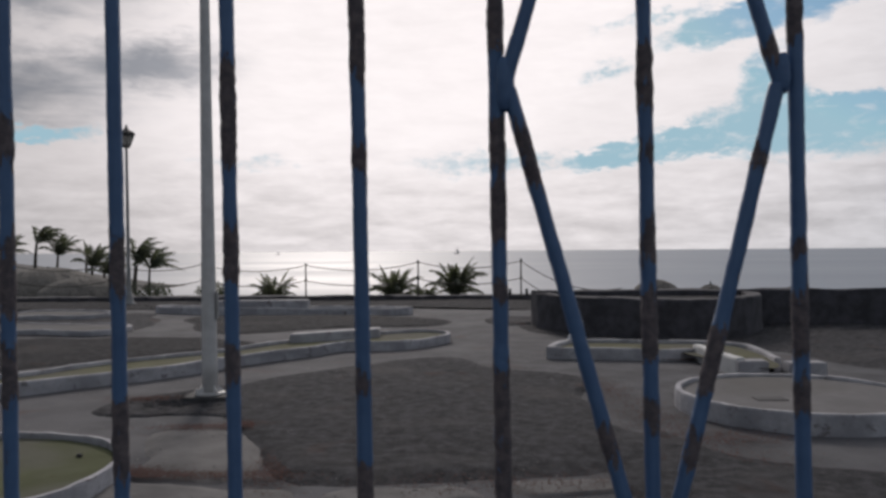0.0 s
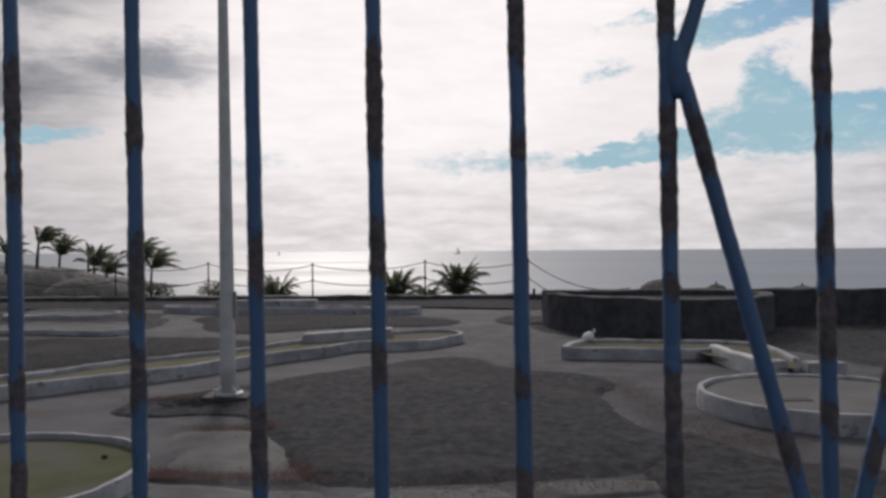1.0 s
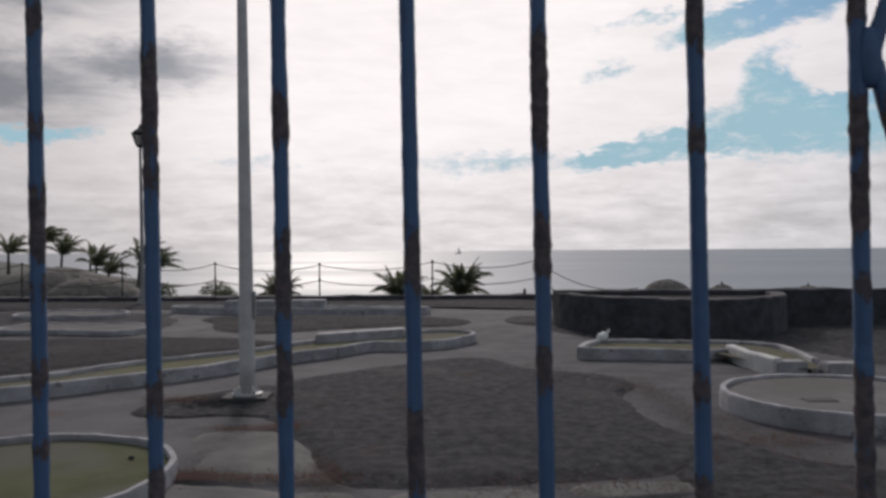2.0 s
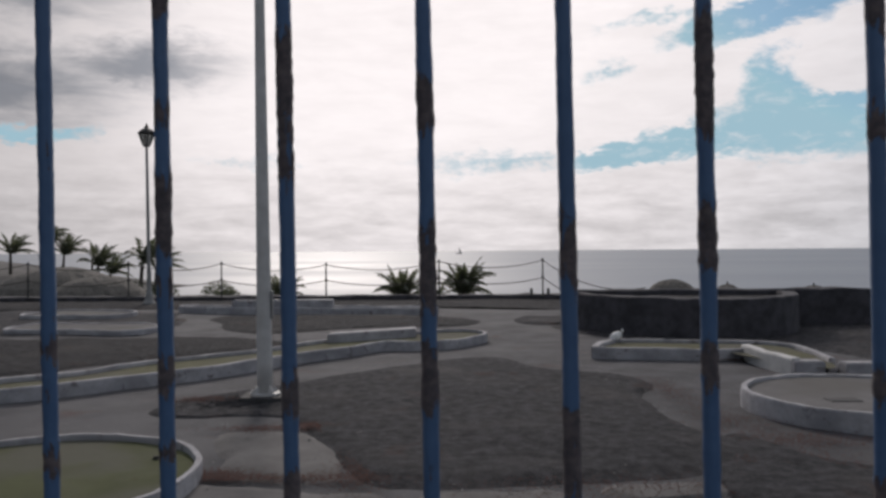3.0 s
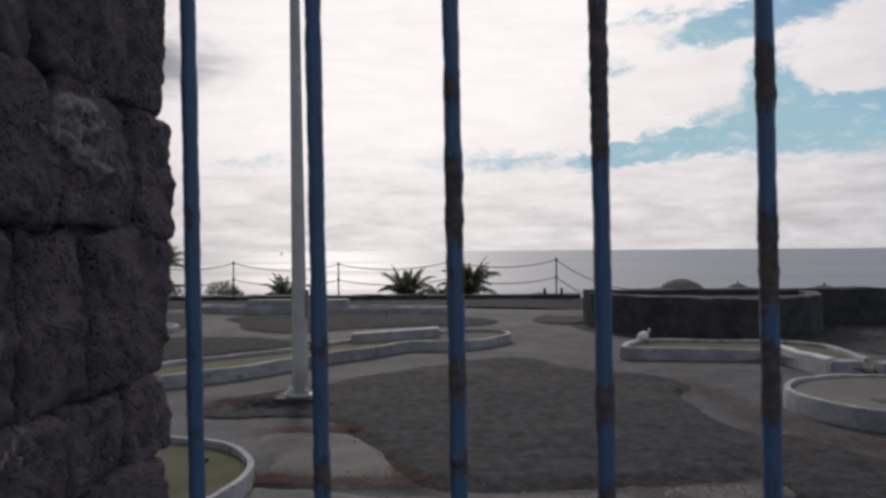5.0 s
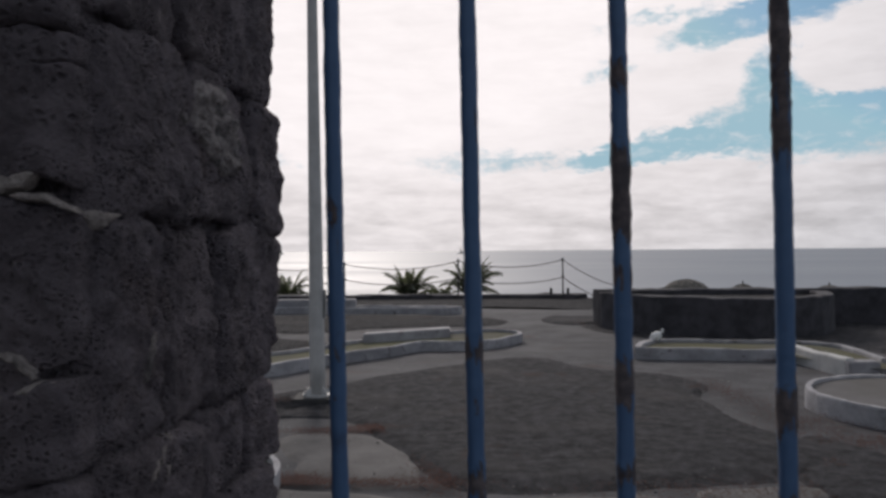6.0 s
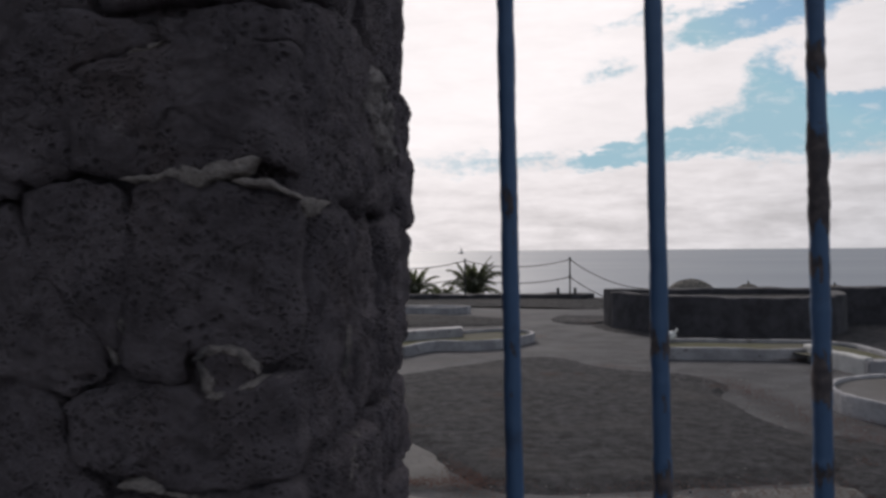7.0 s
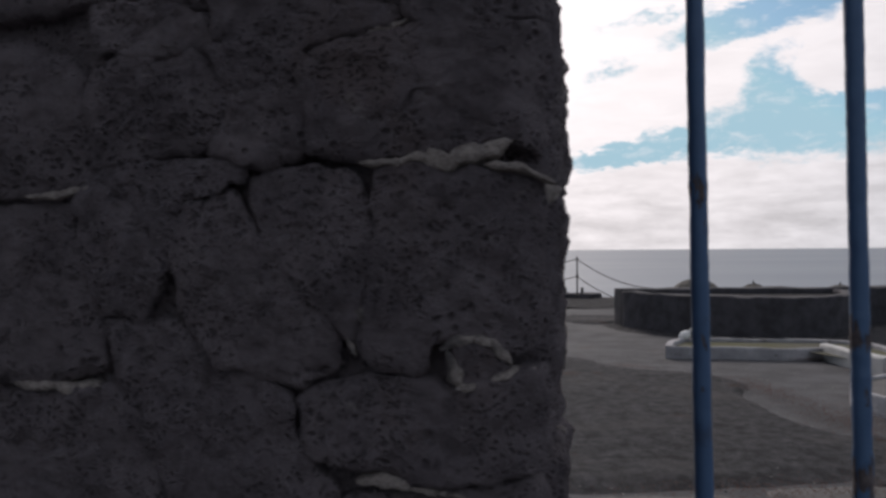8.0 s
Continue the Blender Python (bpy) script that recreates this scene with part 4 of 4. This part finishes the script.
def bar_fence():
    thing = tagged(holder("bar_fence", 0, 0, 0), "blue-painted iron bar fence, flaking and rusty", "fence")
    for k, (x, y, bare) in enumerate(BARS_WEST + BARS_EAST):
        wig = 0.003 * noise.noise(Vector((k * 7.7, 0, 0)))
        ends = [(0.05, 0.30), (0.52, 0.66), (1.72, 1.85)]
        painted("bar", worn_rod([(x + 1.28 * (FENCE_LEAN + wig), y, 0.0), (x - 0.92 * (FENCE_LEAN + wig), y, 2.2)], 0.0084, k * 5.3 + 1, bare + ends), thing)
    for z in (0.10, 2.12):
        off = (1.28 - z) * FENCE_LEAN
        line = [(-1.19, 1.053)] + [(x, y) for x, y, _ in BARS_WEST + BARS_EAST] + [(0.83, 0.812)]
        v, f = [], []
        for x, y in line:
            v += [(x + off, y - 0.005, z - 0.02), (x + off, y + 0.005, z - 0.02), (x + off, y + 0.005, z + 0.02), (x + off, y - 0.005, z + 0.02)]
        for k in range(len(line) - 1):
            f += [(4 * k + j, 4 * k + 4 + j, 4 * k + 4 + (j + 1) % 4, 4 * k + (j + 1) % 4) for j in range(4)]
        f += [(3, 2, 1, 0), tuple(len(v) - 4 + j for j in range(4))]
        solid("rail", v, f, "old_paint", thing)
    # diamond of slanting rods welded to three bars
    rods = [((0.0695, 0.838, 1.447), (0.212, 0.834, 0.926), [(1.345, 1.405), (1.058, 1.100)]), ((0.066, 0.838, 1.455), (0.187, 0.830, 1.860), [(1.60, 1.70)]),
            ((0.352, 0.846, 1.452), (0.228, 0.846, 0.940), [(1.365, 1.385), (1.130, 1.205), (1.045, 1.090)]), ((0.356, 0.846, 1.450), (0.267, 0.846, 1.750), [(1.475, 1.500)])]
    for k, (a, b, bare) in enumerate(rods):
        painted("slanting_rod", worn_rod([a, b], 0.0082, 60 + k * 3.7, bare), thing)
    for x, y, z0, z1 in ((0.0655, 0.838, 1.424, 1.480), (0.3562, 0.846, 1.443, 1.484)):
        zs = [z0 + (z1 - z0) * k / 11 for k in range(12)]
        v, f = tube([(x + (1.45 - z) * FENCE_LEAN, y, z) for z in zs], [0.0035 + 0.0065 * math.sin(math.pi * (k + 0.5) / 12) ** 0.5 for k in range(12)], 14)
        v = [p + noise.noise_vector(p * 120) * 0.0012 for p in v]
        solid("weld", v, f, "old_paint", thing, True)


bar_fence()


# ---------------------------------------------------------------- stone pier
PIER_X, PIER_Y = -1.220, 0.816        # near right corner
SIDE = Vector((0.105, 1.0, 0)).normalized()
FRONT = Vector((-1.0, 0.22, 0)).normalized()


def stone_mesh(outline, to_world, depth, seed, bulge=0.012, rings=8, step=0.012, spread=0.007):
    """A rough stone: outline in face metres, domed and pitted in front."""
    rng = random.Random(seed)
    n = len(outline)
    dense = []
    for k in range(n):
        a, b = Vector(outline[k]), Vector(outline[(k + 1) % n])
        m = max(2, int((b - a).length / step))
        dense += [a.lerp(b, j / m) for j in range(m)]
    grow = sum((Vector(p) for p in outline), Vector((0, 0))) / n
    dense = [p + (p - grow).normalized() * spread for p in dense]
    for _ in range(1):
        dense = [(dense[k - 1] + dense[k] * 2 + dense[(k + 1) % len(dense)]) / 4 for k in range(len(dense))]
    c = sum(dense, Vector((0, 0))) / len(dense)
    m = len(dense)
    verts, faces = [], []
    tilt = Vector((rng.uniform(-0.05, 0.05), rng.uniform(-0.05, 0.05)))
    for r in range(rings + 1):
        t = 1.0 if r == 0 else 1 - ((r - 1) / rings) ** 1.25
        for p in dense:
            q = c + (p - c) * t
            e = noise.noise(Vector((q.x * 45, q.y * 45, seed)))
            q2 = q + Vector((noise.noise(Vector((q.x * 70, q.y * 70, seed + 3))), noise.noise(Vector((q.x * 70, q.y * 70, seed + 8))))) * 0.005
            rim = (1 - t ** 16) if r else 0
            out = -depth if r == 0 else bulge * rim + (q - c).dot(tilt) + 0.0028 * e + 0.006 * noise.noise(Vector((q.x * 16, q.y * 16, seed + 1))) + 0.009 * (noise.turbulence(Vector((q.x * 30, q.y * 30, seed)), 5, True) - 0.55) + 0.002 * noise.noise(Vector((q.x * 190, q.y * 190, seed)))
            verts.append(to_world(q2.x, q2.y, out))
    verts.append(to_world(c.x, c.y, bulge))
    for r in range(rings):
        for j in range(m):
            j2 = (j + 1) % m
            faces.append((r * m + j, r * m + j2, (r + 1) * m + j2, (r + 1) * m + j))
    for j in range(m):
        faces.append((rings * m + j, rings * m + (j + 1) % m, (rings + 1) * m))
    return verts, faces


def front_at(u, z, out):
    """u metres leftward from the corner along the near face."""
    round_off = 0.018 * max(0.0, 1 - u / 0.05) ** 2
    return Vector((PIER_X, PIER_Y, z)) + FRONT * u + Vector((0, -1, 0)) * (out - round_off)


def joint_at(u, z, out):
    """Like the near face, but flatter at the corner, where mortar was smeared over the stones."""
    return Vector((PIER_X, PIER_Y, z)) + FRONT * u + Vector((0, -1, 0)) * (out - 0.012 * max(0.0, 1 - u / 0.05) ** 2)


def side_at(u, z, out):
    """u metres back from the corner along the end face."""
    round_off = 0.016 * max(0.0, 1 - u / 0.04) ** 2
    return Vector((PIER_X, PIER_Y, z)) + SIDE * (u + 0.035) + Vector((1, 0, 0)) * (out - round_off)


def stone_rows(rng, length, levels, sizes, keep=None):
    """Rows of uneven stones over a face, as outlines."""
    shapes = []
    for z0, z1 in zip(levels, levels[1:]):
        u = 0.0
        while u < length - 0.02:
            w = rng.uniform(*sizes)
            if length - u - w < 0.07:
                w = length - u
            g = 0.005
            j = lambda k=0.010: rng.uniform(-k, k)
            a, b = u + g, u + w - g
            shape = [(a + abs(j()), z0 + g + j()), ((a + b) / 2, z0 + g + j()), (b - abs(j()), z0 + g + j()), (b + j(0.004), (z0 + z1) / 2),
                     (b - abs(j(0.02)), z1 - g + j()), ((a + b) / 2, z1 - g + j()), (a + abs(j(0.02)), z1 - g + j()), (a + j(0.004), (z0 + z1) / 2)]
            if keep is None or keep(u, w, z0, z1):
                shapes.append(shape)
            u += w
    return shapes


# stones of the near face at eye level: metres left of the corner, height
STONES_HIGH = [
    [(0.332, 1.425), (0.245, 1.412), (0.243, 1.389), (0.253, 1.385), (0.327, 1.389)],
    [(0.236, 1.423), (0.166, 1.419), (0.1, 1.408), (0.107, 1.395), (0.149, 1.388), (0.183, 1.382), (0.236, 1.393)],
    [(0.092, 1.411), (0.004, 1.42), (0.004, 1.397), (0.044, 1.395), (0.092, 1.396)],
    [(0.486, 1.407), (0.394, 1.396), (0.351, 1.38), (0.336, 1.35), (0.336, 1.315), (0.351, 1.287), (0.486, 1.287)],
    [(0.332, 1.374), (0.299, 1.384), (0.253, 1.383), (0.228, 1.365), (0.226, 1.349), (0.238, 1.322), (0.281, 1.312), (0.336, 1.304)],
    [(0.24, 1.389), (0.204, 1.383), (0.17, 1.378), (0.172, 1.359), (0.222, 1.358)],
]
STONES_UPPER = [
    [(0.222, 1.354), (0.175, 1.356), (0.172, 1.309), (0.2, 1.303), (0.24, 1.314), (0.224, 1.334)],
    [(0.168, 1.378), (0.133, 1.384), (0.083, 1.393), (0.004, 1.394), (0.004, 1.363), (0.004, 1.309), (0.04, 1.316), (0.092, 1.309), (0.133, 1.306), (0.168, 1.313)],
    [(0.209, 1.292), (0.166, 1.295), (0.133, 1.291), (0.124, 1.259), (0.126, 1.222), (0.136, 1.181), (0.166, 1.213), (0.196, 1.251)],
    [(0.344, 1.299), (0.271, 1.305), (0.217, 1.306), (0.215, 1.289), (0.249, 1.284), (0.271, 1.262), (0.276, 1.228), (0.294, 1.197), (0.327, 1.204), (0.344, 1.251)],
]
STONES_MIDDLE = [
    [(0.116, 1.294), (0.083, 1.298), (0.044, 1.291), (0.004, 1.286), (0.004, 1.23), (0.004, 1.18), (0.029, 1.176), (0.048, 1.189), (0.08, 1.185), (0.083, 1.164), (0.112, 1.163), (0.131, 1.184), (0.122, 1.222), (0.116, 1.259)],
    [(0.267, 1.259), (0.249, 1.28), (0.222, 1.28), (0.204, 1.251), (0.183, 1.224), (0.154, 1.199), (0.145, 1.169), (0.175, 1.15), (0.204, 1.16), (0.236, 1.167), (0.262, 1.197)],
    [(0.486, 1.276), (0.409, 1.274), (0.351, 1.276), (0.348, 1.24), (0.332, 1.196), (0.332, 1.157), (0.374, 1.148), (0.424, 1.156), (0.486, 1.156)],
]
STONES_LOW = [
    [(0.322, 1.189), (0.267, 1.19), (0.236, 1.161), (0.204, 1.153), (0.183, 1.138), (0.179, 1.108), (0.149, 1.084), (0.154, 1.061), (0.267, 1.054), (0.285, 1.103), (0.312, 1.146)],
    [(0.172, 1.143), (0.141, 1.151), (0.112, 1.156), (0.068, 1.146), (0.036, 1.157), (0.004, 1.166), (0.004, 1.13), (0.004, 1.098), (0.029, 1.092), (0.083, 1.09), (0.124, 1.095), (0.166, 1.102)],
    [(0.486, 1.136), (0.414, 1.138), (0.366, 1.134), (0.327, 1.145), (0.294, 1.119), (0.285, 1.084), (0.281, 1.053), (0.486, 1.041)],
    [(0.063, 1.175), (0.051, 1.182), (0.037, 1.178), (0.029, 1.169), (0.037, 1.158), (0.055, 1.152), (0.063, 1.162)],
    [(0.141, 1.073), (0.083, 1.082), (0.004, 1.088), (0.004, 1.06), (0.141, 1.05)],
]
# mortar left proud of the joints: metres left of the corner, height, half width
MORTAR_HIGH = [
    [(0.13, 1.302, 0.0015), (0.1, 1.302, 0.0026), (0.089, 1.307, 0.0041), (0.066, 1.302, 0.0056), (0.043, 1.307, 0.0056), (0.028, 1.313, 0.0037), (0.023, 1.314, 0.0015)],
    [(0.043, 1.299, 0.0022), (0.017, 1.297, 0.0022), (-0.006, 1.286, 0.0011)],
    [(0.393, 1.285, 0.0026), (0.364, 1.285, 0.0033), (0.335, 1.291, 0.0019)],
    [(0.127, 1.39, 0.0015), (0.103, 1.394, 0.0026), (0.094, 1.397, 0.0015)],
    [(0.2, 1.302, 0.0022), (0.193, 1.302, 0.0026), (0.188, 1.303, 0.0015)],
    [(0.151, 1.217, 0.0011), (0.14, 1.21, 0.0026), (0.131, 1.202, 0.0037), (0.127, 1.193, 0.0011)],
    [(0.242, 1.389, 0.0015), (0.233, 1.387, 0.0026), (0.227, 1.384, 0.0011)],
]
MORTAR_LOW = [
    [(0.074, 1.176, 0.0019), (0.063, 1.182, 0.0037), (0.051, 1.184, 0.0026), (0.038, 1.181, 0.0026), (0.029, 1.172, 0.0033), (0.025, 1.167, 0.0011)],
    [(0.069, 1.176, 0.0033), (0.065, 1.164, 0.003), (0.058, 1.151, 0.0041)],
    [(0.063, 1.151, 0.0037), (0.044, 1.153, 0.003), (0.026, 1.161, 0.0022), (0.009, 1.165, 0.0015)],
    [(0.133, 1.085, 0.0026), (0.117, 1.087, 0.0037), (0.102, 1.086, 0.003), (0.079, 1.082, 0.0026), (0.056, 1.08, 0.0015)],
    [(0.404, 1.147, 0.003), (0.379, 1.144, 0.0037), (0.355, 1.142, 0.0033), (0.329, 1.145, 0.0019)],
    [(0.139, 1.184, 0.0015), (0.132, 1.171, 0.0015)],
]


def mortar_band(line, to_world, seed, proud=0.0045):
    """A ragged strip of mortar smeared along a joint."""
    pts = []
    for a, b in zip(line, line[1:]):
        m = max(2, int(math.hypot(b[0] - a[0], b[1] - a[1]) / 0.0025))
        pts += [tuple(p + (q - p) * j / m for p, q in zip(a, b)) for j in range(m)]
    pts.append(line[-1])
    verts, faces, cols = [], [], 7
    for k, (u, z, w) in enumerate(pts):
        a, b = pts[max(k - 1, 0)], pts[min(k + 1, len(pts) - 1)]
        d = Vector((b[0] - a[0], b[1] - a[1])).normalized()
        end = min(1.0, 0.15 + min(k, len(pts) - 1 - k) / 3.0)
        for c in range(cols):
            t = c / (cols - 1) * 2 - 1
            ragged = w * end * (1.5 + 1.4 * noise.noise(Vector((u * 110, z * 110, seed + (3 if t > 0 else 0)))))
            q = Vector((u, z)) + Vector((-d.y, d.x)) * t * ragged
            lump = 0.0022 * noise.noise(Vector((q.x * 90, q.y * 90, seed))) + 0.0018 * noise.noise(Vector((q.x * 260, q.y * 260, seed)))
            verts.append(to_world(q.x, q.y, proud * (1 - abs(t) ** 5) - 0.010 * abs(t) ** 8 + lump))
    for k in range(len(pts) - 1):
        for c in range(cols - 1):
            faces.append((k * cols + c, k * cols + c + 1, (k + 1) * cols + c + 1, (k + 1) * cols + c))
    return verts, faces


def stone_pier():
    thing = tagged(holder("stone_pier", 0, 0, 0), "rubble pier of dark pitted basalt with pale mortar", "pier")
    rng = random.Random(21)
    # core of mortar, set back behind the stones
    top, nu, nz = 2.25, 60, 90
    corner = Vector((PIER_X, PIER_Y, 0))
    left, back = corner + FRONT * 0.80, corner + SIDE * 0.455
    ring = [(left.x, back.y + 0.02)] + [tuple((left.lerp(corner + FRONT * 0.05, k / nu) + Vector((0, 0.014, 0))).to_2d()) for k in range(nu + 1)]
    ring += [tuple((corner + SIDE * (0.06 + 0.39 * k / 16) + Vector((-0.012, 0, 0))).to_2d()) for k in range(17)]
    verts, faces = [], []
    for r in range(nz + 1):
        z = top * r / nz
        for x, y in ring:
            p = Vector((x, y, z))
            verts.append(p + noise.noise_vector(p * 20) * 0.004)
    w = len(ring)
    for r in range(nz):
        for k in range(w):
            k2 = (k + 1) % w
            faces.append((r * w + k, r * w + k2, (r + 1) * w + k2, (r + 1) * w + k))
    faces.append(tuple(nz * w + k for k in range(w)))
    solid("core", verts, faces, "basalt", thing, True, "dark weathered rubble core")
    levels = [0.0, 0.16, 0.30, 0.45, 0.60, 0.74, 0.88, 0.965, 1.045, 1.17, 1.30, 1.418, 1.56, 1.73, 1.86, 2.0, 2.12, 2.25]
    free = lambda u, wd, z0, z1: not (u < 0.44 and z1 > 1.06 and z0 < 1.41)
    count = 0
    for shape in STONES_HIGH + STONES_UPPER + STONES_MIDDLE + STONES_LOW:
        count += 1
        v, f = stone_mesh(shape, front_at, 0.05, count * 1.7, rng.uniform(0.004, 0.010), 24, 0.005, 0.0062)
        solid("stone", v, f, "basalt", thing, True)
    for shape in stone_rows(rng, 0.80, levels, (0.10, 0.20), free):
        count += 1
        v, f = stone_mesh(shape, front_at, 0.05, count * 1.7, rng.uniform(0.005, 0.010))
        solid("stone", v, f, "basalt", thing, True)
    for shape in stone_rows(rng, 0.435, [0.0, 0.15, 0.30, 0.46, 0.60, 0.75, 0.90, 1.00, 1.10, 1.284, 1.44, 1.60, 1.76, 1.90, 2.05, 2.25], (0.10, 0.18)):
        count += 1
        near = 0.9 < shape[0][1] < 1.6
        v, f = stone_mesh(shape, side_at, 0.05, count * 1.7, rng.uniform(0.008, 0.016), 18 if near else 8, 0.005 if near else 0.012, 0.007)
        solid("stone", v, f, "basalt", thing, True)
    for k, line in enumerate(MORTAR_HIGH + MORTAR_LOW):
        v, f = mortar_band(line, joint_at, 50 + k * 2.3)
        solid("mortar_smear", v, f, "pale_mortar", thing, True, "pale mortar squeezed from a joint")
    v, f = stone_mesh([(0.13, 1.385), (0.185, 1.362), (0.235, 1.335), (0.265, 1.345), (0.265, 1.39), (0.235, 1.422), (0.165, 1.418)], side_at, 0.02, 77, 0.018, 16, 0.005)
    v = [p + noise.noise_vector(p * 55) * 0.007 + noise.noise_vector(p * 140) * 0.004 for p in v]
    solid("stone", v, f, "pale_stone", thing, True, "pale grey corner stone")
    for k, line in enumerate(([(0.10, 1.066, 0.003), (0.122, 1.080, 0.005), (0.14, 1.098, 0.003)], [(0.128, 1.060, 0.002), (0.15, 1.074, 0.005), (0.16, 1.078, 0.002)],
                              [(0.10, 1.150, 0.002), (0.105, 1.170, 0.004), (0.112, 1.190, 0.002)], [(0.03, 1.285, 0.003), (0.045, 1.283, 0.006), (0.06, 1.287, 0.003)])):
        v, f = mortar_band([(u - 0.035, z, w) for u, z, w in line], side_at, 90 + k * 3.1, 0.014)
        solid("mortar_smear", v, f, "pale_mortar", thing, True, "pale mortar squeezed from a joint")


stone_pier()
